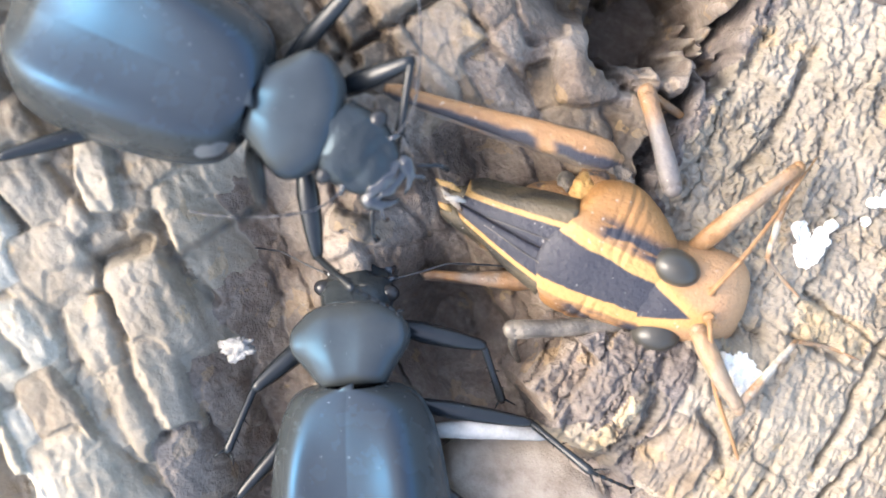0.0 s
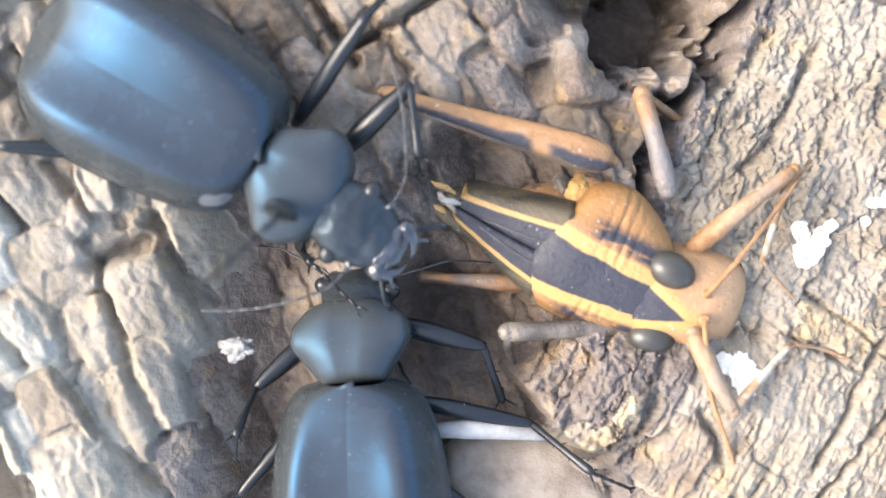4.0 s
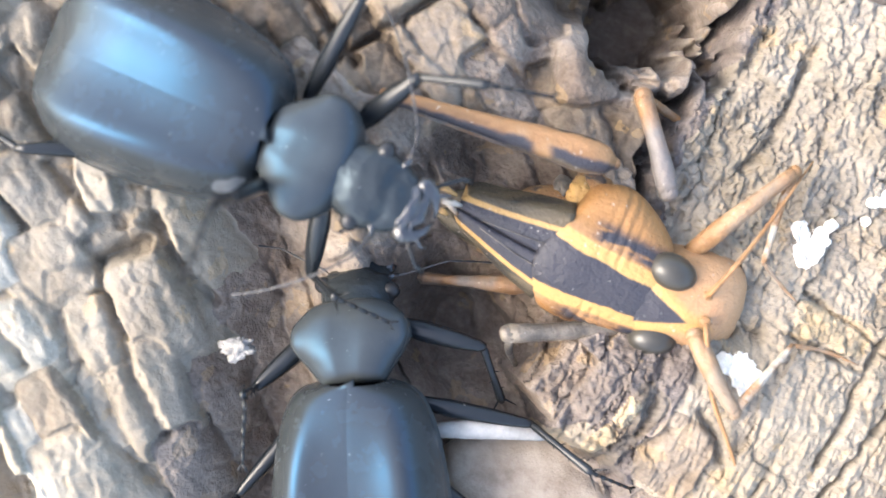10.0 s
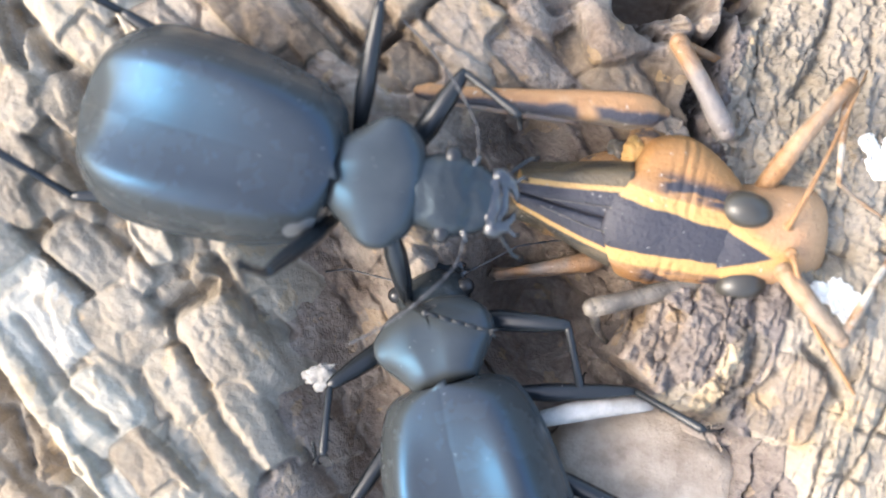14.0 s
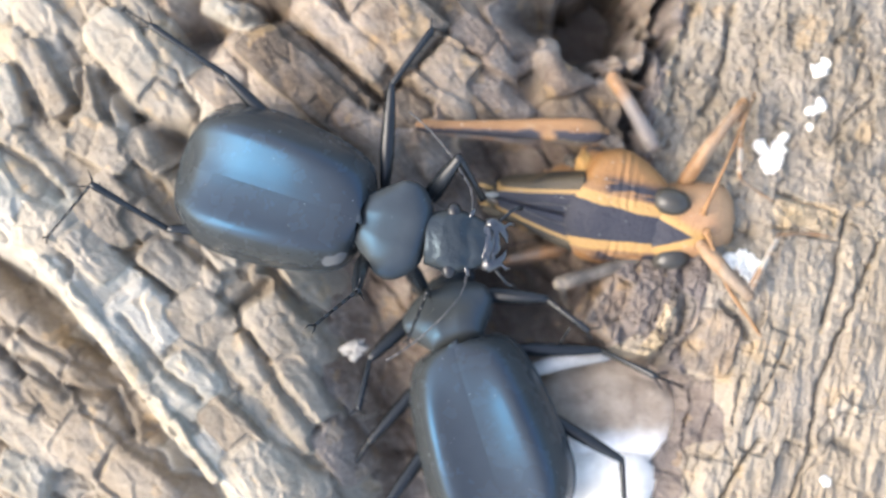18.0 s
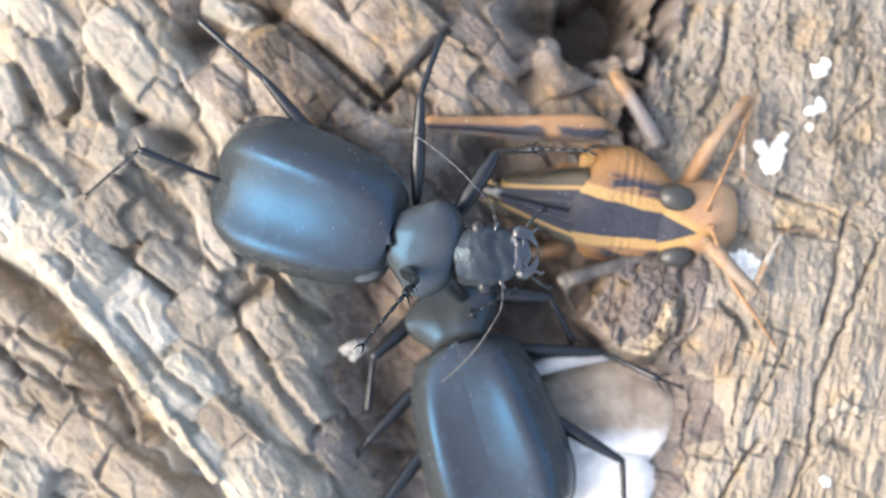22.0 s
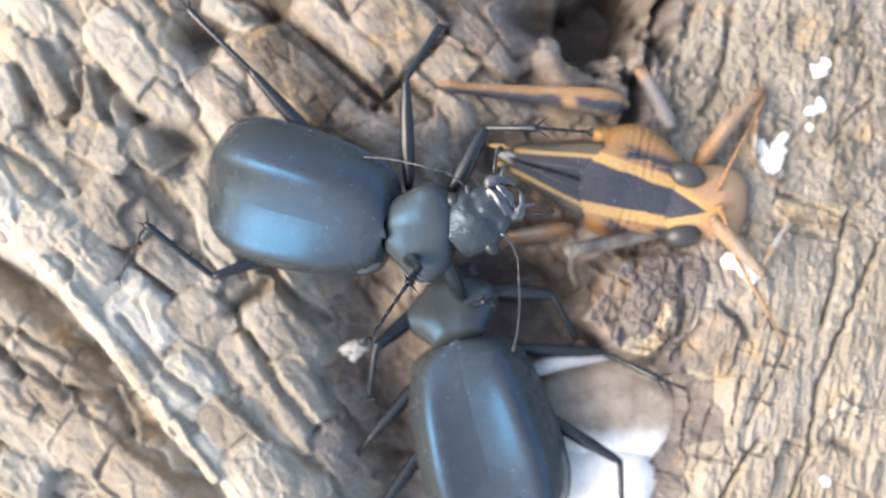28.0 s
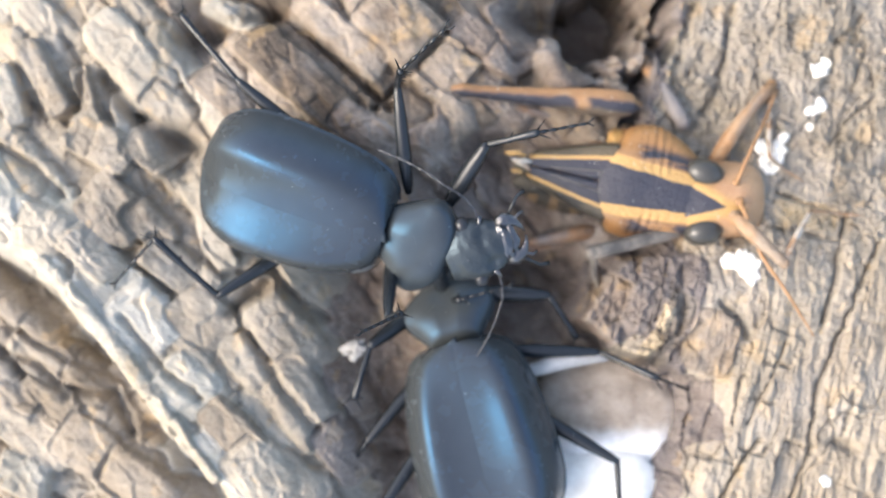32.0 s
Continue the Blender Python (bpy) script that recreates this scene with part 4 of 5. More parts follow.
def hopper_limb(name, points, radii, material, parent, label="", flat=1.0, hairs=0, seed=0):
    bm = tube(points, radii, 12, flat=flat)
    for end, r in ((points[0], radii[0]), (points[-1], radii[-1])):
        ball(end, (r * 1.03, r * 1.03, r * 1.03 * flat), 0, 0.06, seed, 2, bm)
    leg = part(name, bm, material, parent, label)
    if hairs:
        own, bm = random.Random(seed), bmesh.new()
        for _ in range(hairs):
            k = own.randrange(len(points) - 1)
            at = Vector(points[k]).lerp(Vector(points[k + 1]), own.random())
            way = Vector((own.uniform(-1, 1), own.uniform(-1, 1), own.uniform(-1, 1))).normalized()
            tube([at, at + way * (radii[k] + 0.26)], [0.018, 0.006], 4, bm)
        tagged(part("hairs", bm, HOPPER["shin"], leg), kind="stuff")
    return leg


def bent(points, n=5):
    """A smooth line through three or more points."""
    points = [Vector(p) for p in points]
    full = [2 * points[0] - points[1], *points, 2 * points[-1] - points[-2]]
    out = []
    for p, q, r, t in zip(full, full[1:], full[2:], full[3:]):
        for k in range(n):
            u = k / n
            out.append(0.5 * (2 * q + (r - p) * u + (2 * p - 5 * q + 4 * r - t) * u * u + (3 * q - p - 3 * r + t) * u**3))
    return [*out, points[-1]]


def grade(values, n):
    return [float(v) for v in np.interp(np.linspace(0, 1, n), np.linspace(0, 1, len(values)), values)]


def grasshopper():
    thing = empty("grasshopper", "orange grasshopper with black and yellow stripes, half eaten", "grasshopper")
    # the saddle: broad and rounded behind, narrower at the neck, with cross furrows and drooping side lobes
    rings = []
    for i in range(57):
        u = i / 56
        x = -2.2 + 6.0 * u
        w = ease(u, [(0, 2.6), (0.04, 3.0), (0.15, 3.2), (0.4, 3.15), (0.7, 2.9), (0.9, 2.75), (1, 2.7)])
        h = ease(u, [(0, 2.2), (0.06, 2.5), (0.4, 2.6), (0.8, 2.45), (1, 2.25)])
        cut = sum(d * math.exp(-(((u - c) / 0.014) ** 2)) for c, d in ((0.30, 0.09), (0.40, 0.18), (0.50, 0.12), (0.60, 0.10)))
        ring = []
        for k in range(48):
            a = 2 * math.pi * k / 48
            c, s = math.cos(a), math.sin(a)
            ridge = (0.07 * math.exp(-((c / 0.08) ** 2)) + 0.12 * math.exp(-(((abs(c) - 0.72) / 0.10) ** 2))) * (s > 0)
            bulge = 1.35 * math.exp(-(((s + 0.1) / 0.45) ** 2)) * math.sin(math.pi * (u * 0.9 + 0.1)) ** 0.7 * (1 if c > 0 else 0.35)
            r = 1 + (ridge + bulge - cut * (0.25 + 0.75 * abs(math.sin(3 * a + 9 * u))) * (s > -0.1) * (abs(c) > 0.42)) / 2.6
            back = -1.25 * (1 - (c * 0.97) ** 2) * (s > 0) * max(0, 1 - u * 4) ** 1.5
            ring.append((x + back, w * r * math.copysign(abs(c) ** 0.85, c), 2.6 + h * r * math.copysign(abs(s) ** 0.72, s) * (1 if s > 0 else 1.1)))
        rings.append(ring)
    part("pronotum", loft(rings), HOPPER["pronotum"], thing, "saddle with black middle band between yellow stripes")
    # head: broad skull, blunt rounded face
    rings = []
    for i in range(33):
        u = i / 32
        x = 3.1 + 6.5 * u
        w = ease(u, [(0, 2.6), (0.2, 2.8), (0.45, 2.85), (0.65, 2.8), (0.8, 2.62), (0.9, 2.3), (0.96, 1.8), (0.99, 1.1), (1, 0.4)])
        top = ease(u, [(0, 4.95), (0.25, 5.15), (0.5, 5.05), (0.72, 4.65), (0.86, 4.0), (0.95, 3.2), (1, 2.2)])
        low = ease(u, [(0, 0.2), (0.4, -0.9), (0.75, -0.9), (0.92, -0.3), (1, 0.9)])
        rings.append([(x, w * math.copysign(abs(math.cos(a)) ** 0.9, math.cos(a)), (top + low) / 2 + (top - low) / 2 * math.copysign(abs(math.sin(a)) ** 0.9, math.sin(a))) for a in (2 * math.pi * k / 36 for k in range(36))])
    head = part("head", loft(rings), HOPPER["head"], thing, "smooth orange head with rounded face")
    turn = Matrix.Translation(Vector((4.0, 0, 0)) * MM) @ Matrix.Rotation(radians(12), 4, "Z") @ Matrix.Translation(Vector((-4.45, 0, 0)) * MM)
    head.matrix_basis = turn
    straight = turn.inverted()
    for side in (1, -1):
        part("eye", ball((4.75, side * 2.08, 4.15), (1.42, 1.02, 1.12), side * radians(-12), 0, 0, 4), HOPPER_EYE, head, "large olive-grey compound eye")
        part("brow", ball((6.7, side * 0.8, 4.35), (0.42, 0.3, 0.25), 0, 0.1, 2, 3), HOPPER["plain"], head)
    for line in (((1244, 380, 1.4), (1270, 325, 2.6), (1301, 256, 1.4), (1337, 165, -0.6)), ((1252, 414, 1.6), (1285, 504, 1.5), (1329, 571, 1.4), (1376, 641, 0.5))):
        points = bent([straight @ (beside(*p) * MM) / MM for p in line])
        part("socket", ball(points[0] - Vector((0, 0, 0.12)), (0.36, 0.34, 0.2), 0, 0.2, 3, 3), HOPPER["thorax"], head, "brown feeler socket")
        part("antenna", tube(points, grade([0.17, 0.15, 0.13, 0.11, 0.06], len(points)), 10), HOPPER["plain"], head, "short orange feeler")
    # thorax behind the saddle, with its lobes
    part("thorax", ball((-2.2, 0.4, 0.9), (3.4, 2.6, 2.2), 0, 0.08, 2, 4), HOPPER["thorax"], thing)
    for k, (x, y, z, sx, sy, sz) in enumerate(((-2.3, 2.9, 1.0, 0.85, 0.95, 1.5), (-1.7, 3.6, -0.2, 1.1, 0.8, 1.8), (-3.3, 2.9, 0.6, 0.55, 0.5, 1.2), (1.6, 2.6, -0.6, 2.4, 0.7, 1.5))):
        part("side_plate", ball((x, y, z), (sx, sy, sz), radians(12 - 6 * k), 0.25, k, 4), HOPPER["plate"] if k == 0 else HOPPER["grey"] if k == 2 else HOPPER["thorax"], thing, "orange side plate with dark smear")
    rings = []
    for i in range(25):
        u = i / 24
        r = ease(u, [(0, 2.3), (0.4, 2.1), (0.8, 1.5), (1, 0.9)]) * (1 - 0.06 * abs(math.sin(u * 18)))
        rings.append([(-3.6 - 4.9 * u, -0.7 - 0.6 * u + r * math.cos(a), 1.0 - 1.0 * u + r * 0.9 * math.sin(a)) for a in (2 * math.pi * k / 24 for k in range(24))])
    part("abdomen", loft(rings), HOPPER["abdomen"], thing, "dark ringed abdomen, bitten open")
    for side in (1, -1):
        rings = []
        for i in range(21):
            u = i / 20
            w = ease(u, [(0, 2.7), (0.3, 2.25), (0.7, 1.45), (0.92, 1.0), (1, 0.55)])
            top = ease(u, [(0, 4.9), (0.4, 4.6), (1, 3.6)])
            row = [(-2.4 - 6.0 * u, side * (0.04 + w * min(1, k / 7) + 0.05 * max(0, k - 7)), top - 0.5 * (min(k, 7) / 7) ** 2.4 - 0.1 * (k == 0) - 0.45 * max(0, k - 7)) for k in range(12)]
            rings.append(row + [(x, y * 0.96, z - 0.16) for x, y, z in reversed(row)])
        blade = []
        for i in range(15):
            u = i / 14
            mid, half = side * (1.0 - 0.5 * u) - 0.9 * u, ease(u, [(0, 0.7), (0.3, 0.8), (0.75, 0.6), (0.93, 0.35), (1, 0.08)])
            row = [(-6.4 - 2.9 * u, mid + half * (k / 4 - 1), 3.3 - 1.3 * u - 0.35 * (k / 4 - 1) ** 2 + 0.05 * (k % 2)) for k in range(9)]
            blade.append(row + [(x, y, z - 0.07) for x, y, z in reversed(row)])
        part("hind_wing", loft(blade), HOPPER["blade"], thing, "folded olive-brown wing tip")
        for k in range(2):
            own = random.Random(60 + k + 5 * side)
            at = Vector((-8.2 - 0.5 * k, side * (0.3 + 0.35 * k), 3.7 - 0.25 * k))
            way = Vector((own.uniform(-1.3, -0.7), own.uniform(-0.5, 0.5), own.uniform(-0.3, 0.2)))
            bm = tube([at, at + way * 0.5 + Vector((0, 0.1, 0.1)), at + way, at + way * 1.25 + Vector((0, 0, -0.2))], [0.08, 0.20, 0.15, 0.03], 8, flat=0.35)
            part("torn_shred", bm, HOPPER["glass"] if k < 1 else HOPPER["plate"], thing, "pale torn shred of the bitten body")
        pad = part("wing_case", loft(rings), HOPPER["wing"], thing, "black wing pad with yellow stripe")
        part("vein", tube(bent([(-2.9, side * 0.75, 4.86), (-4.6, side * 0.55, 4.72), (-6.8, side * 0.22, 4.36)]), grade([0.03, 0.035, 0.02], 11), 6), HOPPER["grey"], pad, "pale raised vein")
    # hind legs: long thighs beside the body
    thighs = []
    for hip, knee in (((1066, 236, 0.4), (742, 224, 1.0)), ((1000, 440, -4.6), (850, 470, -5.6))):
        a, b = beside(*hip), beside(*knee)
        m = aim(a, b, (0, 0.25, 1))
        span = (b - a).length
        leg = hopper_limb("hind_leg", bent([(-0.2, 0, 0), (span * 0.05, 0, 0.05), (span * 0.22, 0, 0.12), (span * 0.5, 0, 0.08), (span * 0.8, 0, 0), (span * 0.94, 0, 0.05), (span, 0, 0)]), [r * (0.6 if hip[1] > 400 else 1.0) for r in grade([0.35, 0.8, 1.05, 0.92, 0.68, 0.5, 0.44, 0.5, 0.32], 31)], HOPPER["shin"] if hip[1] > 400 else HOPPER["femur"], thing, "dull brown thigh" if hip[1] > 400 else "orange thigh with black bands", 1.1)
        m.translation *= MM
        leg.matrix_basis = m
        thighs.append((leg, m))
        part("tibia", tube(bent([(span - 0.1, 0, -0.1), (span - 1.5, 0.2, -0.9), (span - 6.0, 0.6, -1.9), (span - 9, 0.8, -2.3)]), grade([0.40, 0.36, 0.30, 0.18], 16), 10), HOPPER["shin"], leg, "dark spiny shin")
    # middle and fore legs
    for kind, thigh, shin, toes in (
        ("mid", ((1154, 256, -0.9), (1124, 202, -0.9), (1086, 140, -1.6)), ((1090, 142, -1.6), (1135, 158, -3.0), (1204, 186, -4.6)), ()),
        ("fore", ((1205, 335, -1.2), (1255, 262, 0.4), (1316, 184, 0.2)), ((1316, 186, 0.2), (1311, 240, -0.7), (1309, 318, -0.4)), ((1309, 317, -0.4), (1338, 339, -0.6), (1370, 359, -0.5))),
        ("mid", ((1170, 440, -1.2), (1085, 474, -0.7), (992, 503, -0.4)), ((994, 503, -0.3), (998, 530, -2.2), (1012, 552, -4.2)), ()),
        ("fore", ((1242, 436, 0.9), (1287, 487, 1.9), (1325, 524, 2.1)), ((1325, 522, 2.0), (1351, 470, 1.5), (1380, 416, 0.3)), ((1380, 417, 0.3), (1426, 415, -0.4), (1477, 421, 0.05))),
    ):
        fore, low = kind == "fore", thigh[0][1] > 430
        points = bent([beside(*p) for p in thigh])
        leg = hopper_limb("leg", points, grade([0.52, 0.60, 0.52, 0.42, 0.40] if fore else [0.6, 0.62, 0.54, 0.52, 0.56], len(points)), HOPPER["leg"] if fore else HOPPER["grey"] if low else HOPPER["shin"], thing, "orange front leg" if fore else "grey and orange hairy leg", hairs=150, seed=7)
        points = bent([beside(*p) for p in shin])
        part("tibia", tube(points, grade([0.32, 0.28, 0.25, 0.2, 0.16], len(points)), 10), HOPPER["grey"] if low and kind == "mid" else HOPPER["leg"] if kind == "mid" else HOPPER["glass"], leg)
        if toes:
            points = bent([beside(*p) for p in toes])
            part("tarsus", tube(points, grade([0.13, 0.15, 0.10, 0.13, 0.09, 0.04], len(points)), 8), HOPPER["leg"], leg, "thin brown foot")
    return thing, thighs[0]


hopper, (upper_thigh, thigh_rest) = grasshopper()


# ---- droppings, fluff and the pale stump ----
def splash(label, blobs, category="dropping"):
    """A flat chalky flake with a ragged outline, pressed on the bark."""
    cx, cy, wide = blobs[0][0], blobs[0][1], 2.2
    x, y, quads = grid(cx - wide, cx + wide, cy - wide, cy + wide, 0.06)
    body = np.max([1 - ((x - bx) ** 2 + (y - by) ** 2) / (1.25 * r) ** 2 for bx, by, r in blobs], axis=0)
    body = body + 0.55 * rough_noise(x, y, 0.9, 401, 4, 0.6) - 0.1
    z = bark_height(x, y)[0] + 0.26 * rise(body, 0.0, 0.30) - 0.08 + 0.05 * rough_noise(x, y, 0.4, 411, 3)
    faces = quads[body[quads].max(1) > 0]
    used, back = np.unique(faces, return_inverse=True)
    return tagged(strip_mesh("dropping", np.stack([x, y, z], 1)[used], back.reshape(-1, 4), CHALK), label, category, "white droppings")


splash("white chalky dropping on the tan bark", [(*px(1378, 275), 0.85), (*px(1390, 255), 0.65), (*px(1362, 258), 0.5), (*px(1402, 240), 0.4)])
splash("small white dropping on the tan bark", [(*px(1462, 112), 0.62), (*px(1470, 106), 0.45)])
splash("small white dropping on the tan bark", [(*px(1468, 180), 0.5), (*px(1452, 190), 0.42), (*px(1450, 220), 0.25)])
splash("cracked white dropping beside the grasshopper's leg", [(*px(1322, 472), 0.7), (*px(1328, 490), 0.5), (*px(1316, 455), 0.5), (*px(1290, 462), 0.5)])
splash("tiny white dropping low on the bark", [(*px(1460, 850), 0.32)])
tuft = ball((*px(626, 620), -1.3), (0.8, 0.6, 0.3), 0.4, 0.9, 5, 4)
tagged(part("fluff", tuft, FLUFF), "torn tuft of white fluff on the bark", "fluff")


stump = empty("wood_knot", "mottled tan wood knot with white chalky crust, bedded in bark", "wood knot")
stump.location = Vector((*px(1078, 722), -3.2)) * MM
part("body", ball((0.3, -0.9, -0.5), (6.0, 4.4, 2.3), -0.05, 0.16, 4, 4), KNOT, stump)
part("lobe", ball((3.2, 2.2, -0.3), (2.8, 0.9, 1.3), -0.25, 0.2, 14, 4), STONE, stump)
part("edge", tube(bent([(-6.4, 2.2, 1.7), (-4.4, 2.9, 2.1), (-2.4, 3.35, 2.0), (-0.6, 3.5, 1.5), (0.4, 3.4, 1.0)], 2), [0.42, 0.5, 0.58, 0.6, 0.58, 0.52, 0.45, 0.35, 0.2], 12), CRUST, stump, "white chalky edge")
part("crust", ball((-0.4, -6.6, -0.2), (5.4, 3.9, 2.7), 0.1, 0.16, 8, 4), CHALK, stump, "bright white chalky crust")


# ---- movement ----
FEEDER_BODY = [
    (0, -7.84, 6.56, -8.2), (0.5, -6.69, 6.98, -7.2), (1, -5.77, 6.58, -2.0), (1.5, -10.13, 6.48, -13.3), (2, -8.90, 5.52, -15.3),
    (2.5, -8.28, 5.16, -17.0), (3, -9.23, 4.85, -17.0), (3.5, -7.92, 3.90, -16.0), (5.5, -5.79, 4.78, -8.5), (6, -5.87, 5.05, -8.0),
    (6.5, -5.77, 4.96, -8.2), (7, -5.86, 5.14, -8.0), (7.5, -5.96, 5.02, -8.0), (8, -5.70, 4.98, -8.3), (8.5, -6.36, 5.09, -8.0),
    (9, -5.79, 5.04, -8.2), (9.5, -6.25, 4.92, -8.2), (10, -6.24, 5.03, -8.0), (10.5, -6.52, 5.05, -8.0), (11, -6.2, 5.05, -8.4),
    (11.5, -6.95, 5.08, -8.0), (12, -6.9, 5.15, -7.8), (12.5, -7.1, 5.25, -7.8), (13, -8.0, 5.7, -10.0), (13.5, -6.49, 3.9, -11.1),
    (14, -5.38, 3.90, -12.2), (14.5, -5.25, 3.88, -13.0), (16.5, -4.73, 3.02, -9.0), (17, -5.00, 3.52, -9.8), (17.5, -5.45, 3.40, -11.0),
    (18, -5.01, 1.98, -17.5), (18.5, -3.56, 2.19, -14.5), (19, -4.47, 2.48, -14.1), (19.5, -4.38, 2.61, -13.0), (20, -4.28, 2.19, -14.0),
    (20.5, -4.33, 2.00, -17.0), (21, -4.0, 2.6, -19.5), (21.5, -3.03, 2.37, -18.5), (22, -2.75, 1.17, -18.5), (22.5, -2.33, 1.71, -14.0),
]
FEEDER_BODY += [
    (23, -4.03, 2.33, -9.5), (23.5, -3.79, 2.62, -11.3), (24, -3.75, 1.73, -15.0), (24.5, -3.53, 1.61, -15.0), (25, -3.53, 1.99, -15.0),
    (25.5, -3.53, 1.80, -15.0), (27.5, -3.15, 1.84, -14.0), (28, -2.98, 2.1, -14.0), (28.5, -2.95, 2.14, -14.0), (29, -2.8, 2.2, -14.0),
    (29.5, -3.27, 2.29, -15.0), (30, -3.6, 2.5, -15.0), (30.5, -3.8, 1.7, -18.0), (31, -2.7, 0.95, -23.0), (31.5, -3.1, 0.95, -22.0),
    (31.8, -3.2, 1.5, -20.0), (32, -3.2, 2.0, -18.0),
]
FEEDER_ROLL = [(0, 0), (0.5, -12), (1, -22), (1.5, 0), (16.5, 0), (19, 3), (20, 6), (21, 12), (22, 14), (23, 8), (24, 18), (25, 21), (28, 22), (30, 20), (30.5, 25), (31, 33), (31.5, 35), (31.8, 29), (32, 25)]
# seconds, lean of the body and its height
FEEDER_LEAN = [(0, -5, 3.0), (8, -6, 3.1), (10, -13, 3.5), (12.5, -17, 3.8), (14, -2, 3.1), (16.5, -3, 3.2), (18, -11, 3.7), (20, -10, 3.6), (21, -18, 4.2), (22, -13, 3.9), (24, -16, 4.2), (25, -18, 4.3), (28, -15, 4.2), (30, -16, 4.2), (32, -8, 3.8)]
# seconds, turn of the thorax and turn of the head against the body
FEEDER_NECK = [
    (0, 6, -22), (0.5, 6, -8), (1, 4, 4), (1.5, 6, -24), (2, 8, -28), (2.5, -4, -20), (3, -10, -14), (3.5, -10, -8), (5.5, -3, -6), (9, -3, -6),
    (12.5, -4, -5), (13, -2, -5), (14, 4, 6), (14.5, 4, 9), (16.5, 2, 5), (17, 3, 7), (18, 0, 12), (19, 5, 11), (20, 4, 12), (21, -8, 12),
    (22, -2, 22), (23, 3, 14), (24, 2, 32), (25, 2, 42), (28, 2, 50), (29, 2, 46), (30, 0, 30), (30.5, -4, 18), (31, -7, 14), (31.5, -9, 22), (32, -9, 34),
]
HELPER_BODY = [
    (0, 0.75, -7.2, 107), (3, 0.8, -7.0, 107), (5.5, 0.65, -7.1, 107), (9, 0.75, -7.05, 107), (12.5, 0.75, -7.0, 107), (14.5, 0.9, -6.9, 107), (16.5, 1.1, -6.7, 107.5),
    (19, 1.2, -6.65, 108), (21, 1.3, -6.7, 108), (23, 1.25, -6.55, 106), (25, 1.25, -6.5, 105), (28, 1.3, -6.5, 105), (30, 1.2, -6.6, 105), (32, 1.05, -6.55, 104.5),
]
HOPPER_BODY = [
    (0, 12.29, 3.64, -10, 18), (3, 12.19, 3.59, -10, 18), (5.5, 11.94, 3.24, -10, 18), (9, 12.09, 3.39, -10, 18), (12.5, 12.24, 3.29, -10, 18), (14.5, 12.24, 3.29, -10, 18),
    (18, 12.24, 3.29, -10, 18), (19, 12.24, 3.24, -10, 18), (20.5, 12.49, 3.45, -10, 17), (22.5, 12.53, 3.34, -10, 15), (23.5, 13.09, 2.49, -9, 13), (24.5, 13.32, 3.31, -9, 12),
    (25, 13.23, 3.29, -8, 11), (25.5, 13.05, 3.18, -8, 12), (27.5, 13.18, 4.67, -15, 8), (28, 13.18, 4.72, -15, 8), (29, 13.03, 4.57, -15, 8), (29.5, 12.92, 3.68, -11, 10),
    (30, 13.30, 3.96, -11, 9), (30.5, 12.97, 3.97, -11, 10), (31.5, 13.02, 3.82, -11, 10), (31.8, 13.92, 4.33, -12, 8), (32, 14.42, 4.60, -12, 6),
]

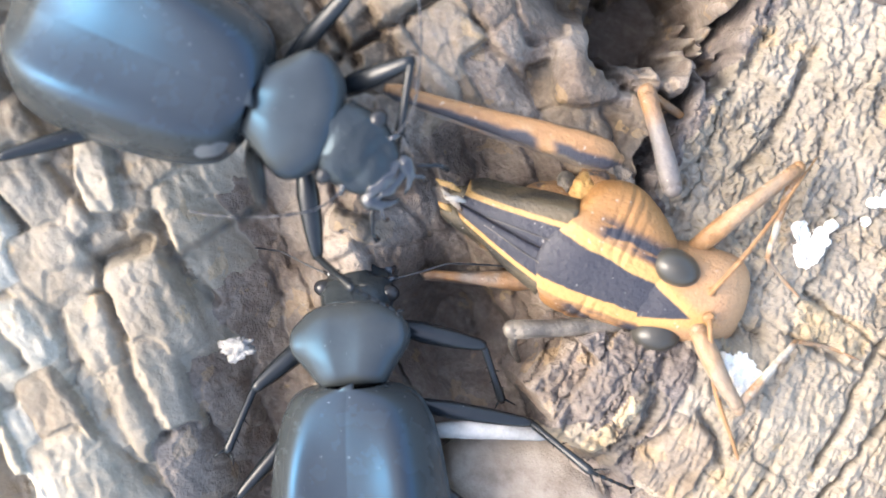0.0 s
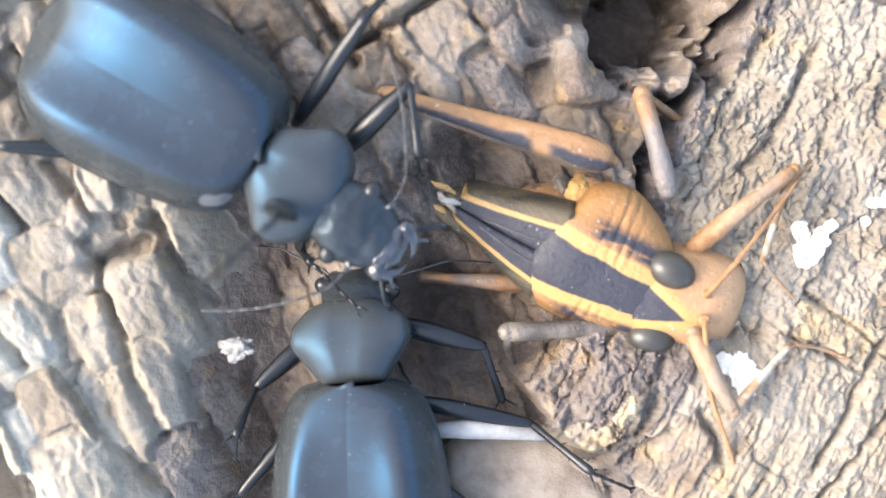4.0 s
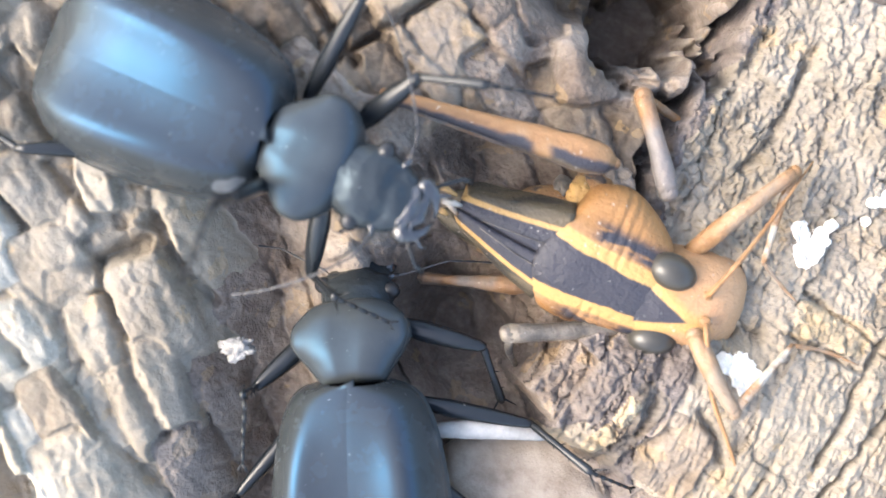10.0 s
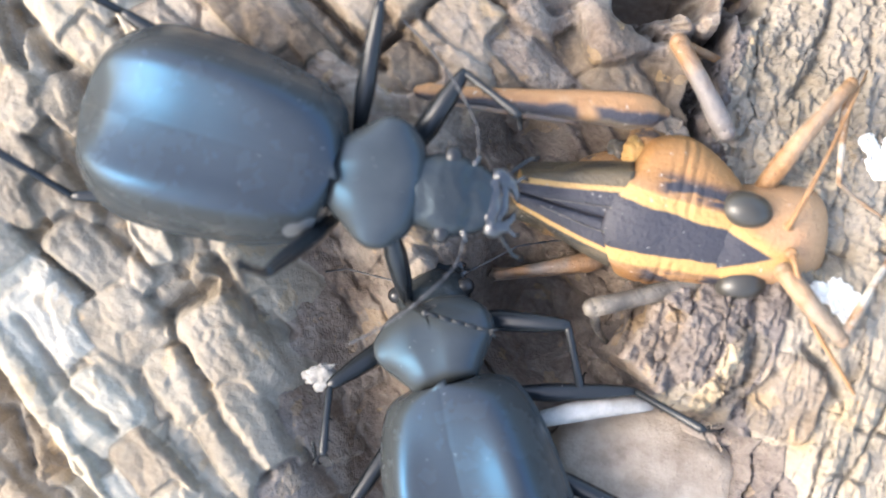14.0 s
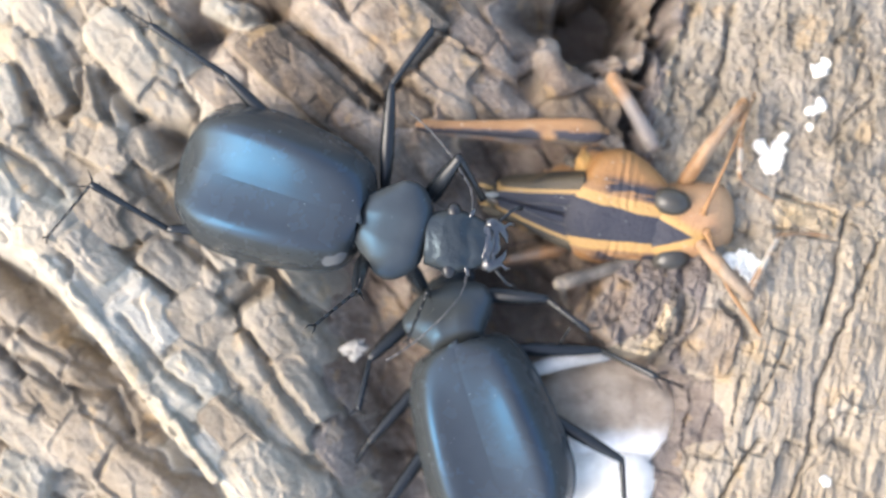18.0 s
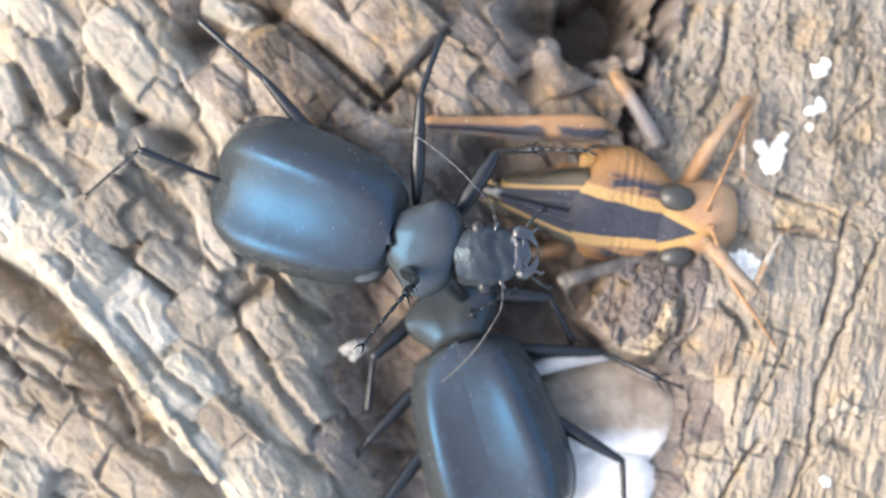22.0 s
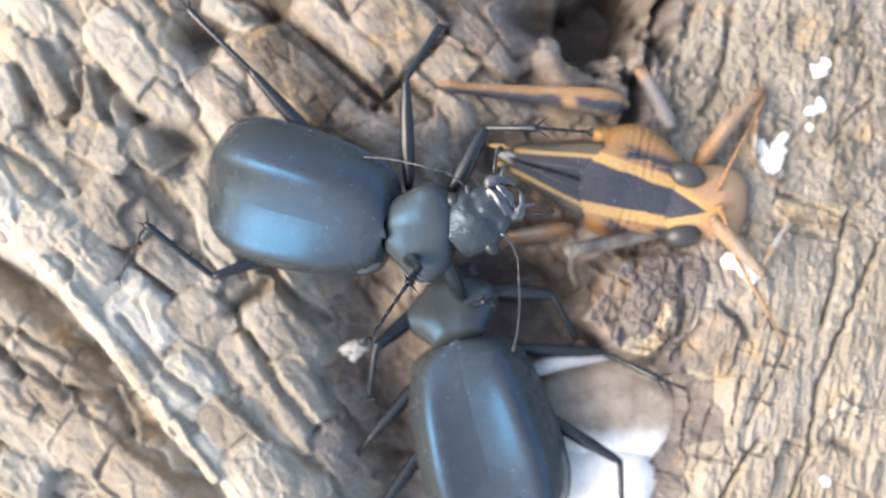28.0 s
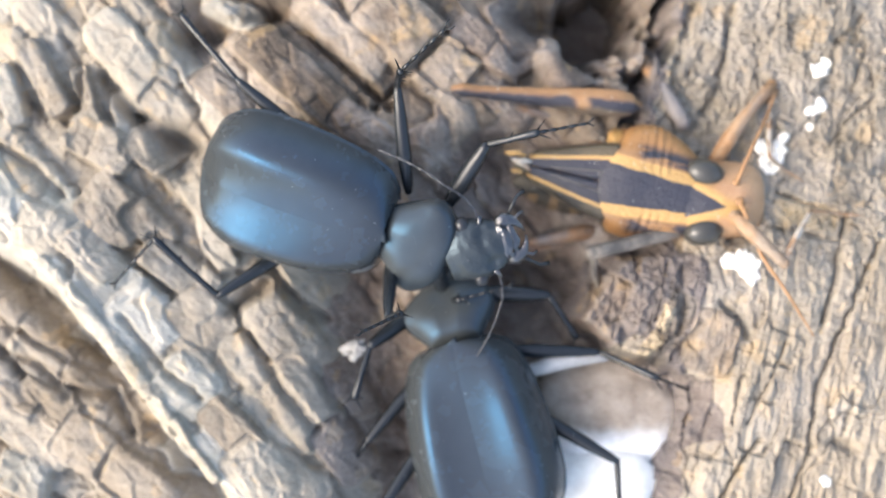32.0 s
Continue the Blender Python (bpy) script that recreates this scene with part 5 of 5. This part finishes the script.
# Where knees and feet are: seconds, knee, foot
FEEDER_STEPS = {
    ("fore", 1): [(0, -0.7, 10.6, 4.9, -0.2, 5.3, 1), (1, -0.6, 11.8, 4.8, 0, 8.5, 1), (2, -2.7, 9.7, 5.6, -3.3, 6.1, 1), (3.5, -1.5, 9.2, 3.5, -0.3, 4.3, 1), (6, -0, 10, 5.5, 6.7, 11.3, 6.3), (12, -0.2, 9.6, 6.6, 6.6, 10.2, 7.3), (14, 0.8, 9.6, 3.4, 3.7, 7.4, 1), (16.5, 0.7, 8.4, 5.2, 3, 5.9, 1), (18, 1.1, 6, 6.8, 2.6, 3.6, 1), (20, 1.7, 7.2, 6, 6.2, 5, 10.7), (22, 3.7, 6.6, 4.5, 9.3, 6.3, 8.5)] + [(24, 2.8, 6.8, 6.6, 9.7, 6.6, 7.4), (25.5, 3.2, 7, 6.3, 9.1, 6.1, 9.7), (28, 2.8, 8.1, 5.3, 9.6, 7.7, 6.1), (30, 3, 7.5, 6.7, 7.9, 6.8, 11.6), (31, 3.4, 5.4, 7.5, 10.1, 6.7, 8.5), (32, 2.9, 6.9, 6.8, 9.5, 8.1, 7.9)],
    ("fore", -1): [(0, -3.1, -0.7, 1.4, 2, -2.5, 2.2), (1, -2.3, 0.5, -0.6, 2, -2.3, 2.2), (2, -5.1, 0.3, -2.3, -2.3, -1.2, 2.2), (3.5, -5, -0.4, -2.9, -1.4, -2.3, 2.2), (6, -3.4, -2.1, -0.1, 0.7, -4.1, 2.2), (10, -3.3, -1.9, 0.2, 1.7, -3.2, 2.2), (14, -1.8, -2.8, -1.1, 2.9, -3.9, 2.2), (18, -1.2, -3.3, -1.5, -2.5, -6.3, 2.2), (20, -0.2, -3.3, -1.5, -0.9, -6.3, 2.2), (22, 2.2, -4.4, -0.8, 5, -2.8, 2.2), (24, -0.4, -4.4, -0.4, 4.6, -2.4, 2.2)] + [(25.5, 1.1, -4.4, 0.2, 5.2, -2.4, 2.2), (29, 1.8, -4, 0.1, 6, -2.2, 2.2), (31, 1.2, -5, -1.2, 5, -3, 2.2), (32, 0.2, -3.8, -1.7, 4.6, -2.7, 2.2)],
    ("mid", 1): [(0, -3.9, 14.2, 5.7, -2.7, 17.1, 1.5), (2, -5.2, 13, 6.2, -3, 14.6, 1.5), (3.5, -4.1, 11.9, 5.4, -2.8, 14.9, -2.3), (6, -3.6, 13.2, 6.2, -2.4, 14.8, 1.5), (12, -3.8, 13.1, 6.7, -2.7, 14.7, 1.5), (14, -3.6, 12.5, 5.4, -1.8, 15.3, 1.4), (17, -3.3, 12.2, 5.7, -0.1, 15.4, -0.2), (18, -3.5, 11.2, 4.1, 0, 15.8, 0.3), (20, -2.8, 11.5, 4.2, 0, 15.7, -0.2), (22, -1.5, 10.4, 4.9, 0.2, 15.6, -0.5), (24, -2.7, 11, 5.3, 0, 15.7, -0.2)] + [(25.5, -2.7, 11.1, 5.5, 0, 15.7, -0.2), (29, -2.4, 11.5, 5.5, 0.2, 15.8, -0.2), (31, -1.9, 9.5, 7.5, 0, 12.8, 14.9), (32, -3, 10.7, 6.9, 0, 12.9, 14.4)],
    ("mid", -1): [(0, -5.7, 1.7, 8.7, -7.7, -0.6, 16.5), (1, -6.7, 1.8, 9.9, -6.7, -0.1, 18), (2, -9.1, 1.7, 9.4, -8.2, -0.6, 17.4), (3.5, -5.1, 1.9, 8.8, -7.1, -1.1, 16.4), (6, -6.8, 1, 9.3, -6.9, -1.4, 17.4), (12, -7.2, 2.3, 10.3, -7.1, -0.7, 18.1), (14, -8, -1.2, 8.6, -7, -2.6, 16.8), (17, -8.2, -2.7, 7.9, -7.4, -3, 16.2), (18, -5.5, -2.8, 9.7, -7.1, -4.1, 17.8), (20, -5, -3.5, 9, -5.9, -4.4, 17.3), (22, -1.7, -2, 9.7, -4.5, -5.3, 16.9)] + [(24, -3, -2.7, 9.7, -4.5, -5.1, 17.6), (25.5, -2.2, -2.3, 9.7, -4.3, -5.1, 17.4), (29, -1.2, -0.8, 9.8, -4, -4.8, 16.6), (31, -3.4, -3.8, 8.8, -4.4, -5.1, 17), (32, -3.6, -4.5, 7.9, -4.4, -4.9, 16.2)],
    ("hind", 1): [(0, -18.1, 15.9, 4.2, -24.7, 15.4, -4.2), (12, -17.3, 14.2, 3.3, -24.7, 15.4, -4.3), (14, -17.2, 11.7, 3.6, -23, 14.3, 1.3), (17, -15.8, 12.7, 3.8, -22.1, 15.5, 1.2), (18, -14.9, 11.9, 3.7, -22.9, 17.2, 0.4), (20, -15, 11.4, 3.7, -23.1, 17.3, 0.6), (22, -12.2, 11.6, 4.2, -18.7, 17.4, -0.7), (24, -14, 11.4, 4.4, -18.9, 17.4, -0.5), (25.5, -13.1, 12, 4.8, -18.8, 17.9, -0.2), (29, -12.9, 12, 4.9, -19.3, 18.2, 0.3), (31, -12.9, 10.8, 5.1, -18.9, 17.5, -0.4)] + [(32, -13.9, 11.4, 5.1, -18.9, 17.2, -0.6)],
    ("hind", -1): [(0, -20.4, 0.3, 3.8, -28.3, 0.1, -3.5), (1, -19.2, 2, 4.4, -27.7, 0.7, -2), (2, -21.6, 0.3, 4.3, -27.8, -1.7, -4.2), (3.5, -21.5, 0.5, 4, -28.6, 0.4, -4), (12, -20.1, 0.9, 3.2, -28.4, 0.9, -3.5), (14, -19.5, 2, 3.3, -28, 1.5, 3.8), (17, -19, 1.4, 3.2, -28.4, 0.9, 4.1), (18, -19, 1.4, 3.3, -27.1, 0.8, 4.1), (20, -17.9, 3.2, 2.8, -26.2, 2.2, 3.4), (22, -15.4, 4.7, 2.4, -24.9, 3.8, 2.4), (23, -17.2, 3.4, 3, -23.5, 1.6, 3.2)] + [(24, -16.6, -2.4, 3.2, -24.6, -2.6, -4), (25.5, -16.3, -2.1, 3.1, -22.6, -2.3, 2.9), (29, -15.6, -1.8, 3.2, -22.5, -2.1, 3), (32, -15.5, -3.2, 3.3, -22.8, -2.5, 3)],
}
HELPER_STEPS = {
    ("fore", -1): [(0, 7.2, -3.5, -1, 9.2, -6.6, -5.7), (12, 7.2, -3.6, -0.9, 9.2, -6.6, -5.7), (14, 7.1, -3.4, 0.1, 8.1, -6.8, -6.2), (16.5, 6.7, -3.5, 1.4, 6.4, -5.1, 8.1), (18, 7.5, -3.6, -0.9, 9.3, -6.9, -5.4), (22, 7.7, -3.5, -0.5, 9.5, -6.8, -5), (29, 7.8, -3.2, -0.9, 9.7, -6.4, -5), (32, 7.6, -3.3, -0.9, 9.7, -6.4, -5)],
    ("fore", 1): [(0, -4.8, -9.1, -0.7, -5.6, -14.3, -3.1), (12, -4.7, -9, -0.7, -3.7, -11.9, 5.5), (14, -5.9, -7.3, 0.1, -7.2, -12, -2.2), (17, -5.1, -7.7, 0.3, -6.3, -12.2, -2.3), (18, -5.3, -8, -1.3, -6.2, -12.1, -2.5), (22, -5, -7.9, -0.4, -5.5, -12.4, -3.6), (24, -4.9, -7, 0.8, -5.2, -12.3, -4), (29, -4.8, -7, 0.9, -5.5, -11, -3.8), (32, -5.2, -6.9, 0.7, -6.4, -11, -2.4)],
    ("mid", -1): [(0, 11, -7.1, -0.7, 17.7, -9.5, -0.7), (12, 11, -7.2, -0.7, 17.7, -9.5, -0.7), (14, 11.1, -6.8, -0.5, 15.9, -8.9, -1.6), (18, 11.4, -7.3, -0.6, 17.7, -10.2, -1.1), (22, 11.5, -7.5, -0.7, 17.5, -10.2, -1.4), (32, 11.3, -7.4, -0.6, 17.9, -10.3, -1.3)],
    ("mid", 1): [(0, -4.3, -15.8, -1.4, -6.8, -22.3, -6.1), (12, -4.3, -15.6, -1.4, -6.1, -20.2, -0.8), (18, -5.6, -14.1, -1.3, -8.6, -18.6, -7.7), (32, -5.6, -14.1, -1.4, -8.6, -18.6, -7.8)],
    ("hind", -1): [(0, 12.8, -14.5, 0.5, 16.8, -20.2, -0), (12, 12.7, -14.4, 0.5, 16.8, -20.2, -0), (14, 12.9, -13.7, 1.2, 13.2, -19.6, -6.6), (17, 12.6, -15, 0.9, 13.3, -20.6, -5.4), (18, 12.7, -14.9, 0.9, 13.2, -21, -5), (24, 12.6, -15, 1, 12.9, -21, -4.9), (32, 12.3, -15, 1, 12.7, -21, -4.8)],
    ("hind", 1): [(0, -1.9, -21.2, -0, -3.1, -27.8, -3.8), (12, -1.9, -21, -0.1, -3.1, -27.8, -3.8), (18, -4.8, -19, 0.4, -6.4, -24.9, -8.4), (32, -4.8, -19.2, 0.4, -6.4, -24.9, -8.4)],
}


def motions():
    times, lean, high = zip(*FEEDER_LEAN)
    body = []
    for t, x, y, a in FEEDER_BODY:
        roll = float(np.interp(t, *zip(*FEEDER_ROLL)))
        shift = -0.4 * math.sin(radians(roll))
        body.append((t, mm_pose(x - shift * math.sin(radians(a)), y + shift * math.cos(radians(a)), float(np.interp(t, times, high)), roll, float(np.interp(t, times, lean)), a)))
    walk(feeder, body)
    walk(feeder_thorax, [(t, mm_pose(-0.25, 0, 1.2, 0, 2, a)) for t, a, _ in FEEDER_NECK])
    reach = lambda t: float(np.interp(t, [13, 17], [4.15, 4.65]))
    walk(feeder_head, [(t, mm_pose(reach(t) * math.cos(radians(a)) - 0.25, reach(t) * math.sin(radians(a)), 1.1, 0, 6, h)) for t, a, h in FEEDER_NECK])
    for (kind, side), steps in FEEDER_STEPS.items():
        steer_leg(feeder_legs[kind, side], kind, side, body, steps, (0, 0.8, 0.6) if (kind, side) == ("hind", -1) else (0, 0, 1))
    body = [(t, mm_pose(x, y, -0.5, -8, 2, a)) for t, x, y, a in HELPER_BODY]
    walk(helper_beetle, body)
    walk(helper_thorax, [(0, mm_pose(-0.1, 0, 1.3, 0, 18, 5)), (14.5, mm_pose(-0.1, 0, 1.3, 0, 20, 5)), (17.5, mm_pose(-0.1, 0, 1.2, 0, 34, 4)), (32, mm_pose(-0.1, 0, 1.2, 0, 34, 3))])
    walk(helper_head, [(0, mm_pose(3.6, 0.35, -0.6, 0, 50, -6)), (14.5, mm_pose(3.6, 0.35, -0.6, 0, 50, -6)), (17.5, mm_pose(3.2, 0.3, -1.8, 0, 60, -4)), (32, mm_pose(3.2, 0.3, -1.8, 0, 60, -4))])
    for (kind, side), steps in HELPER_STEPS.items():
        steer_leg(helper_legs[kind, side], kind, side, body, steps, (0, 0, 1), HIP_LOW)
    swung = lambda up, turn: Matrix.Translation(thigh_rest.translation + Vector((0, up, 0)) * MM) @ Matrix.Rotation(radians(turn), 4, "Z") @ Matrix.Translation(-thigh_rest.translation) @ thigh_rest
    walk(upper_thigh, [(0, thigh_rest), (22.5, thigh_rest), (24.5, swung(0.3, -3)), (25.5, swung(0.3, -3)), (27.5, swung(0, 2)), (29.0, swung(0, 2)), (30.0, thigh_rest), (32, thigh_rest)])
    walk(hopper, [(t, mm_pose(x, y, -3.6, roll, 0, a)) for t, x, y, a, roll in HOPPER_BODY])


motions()
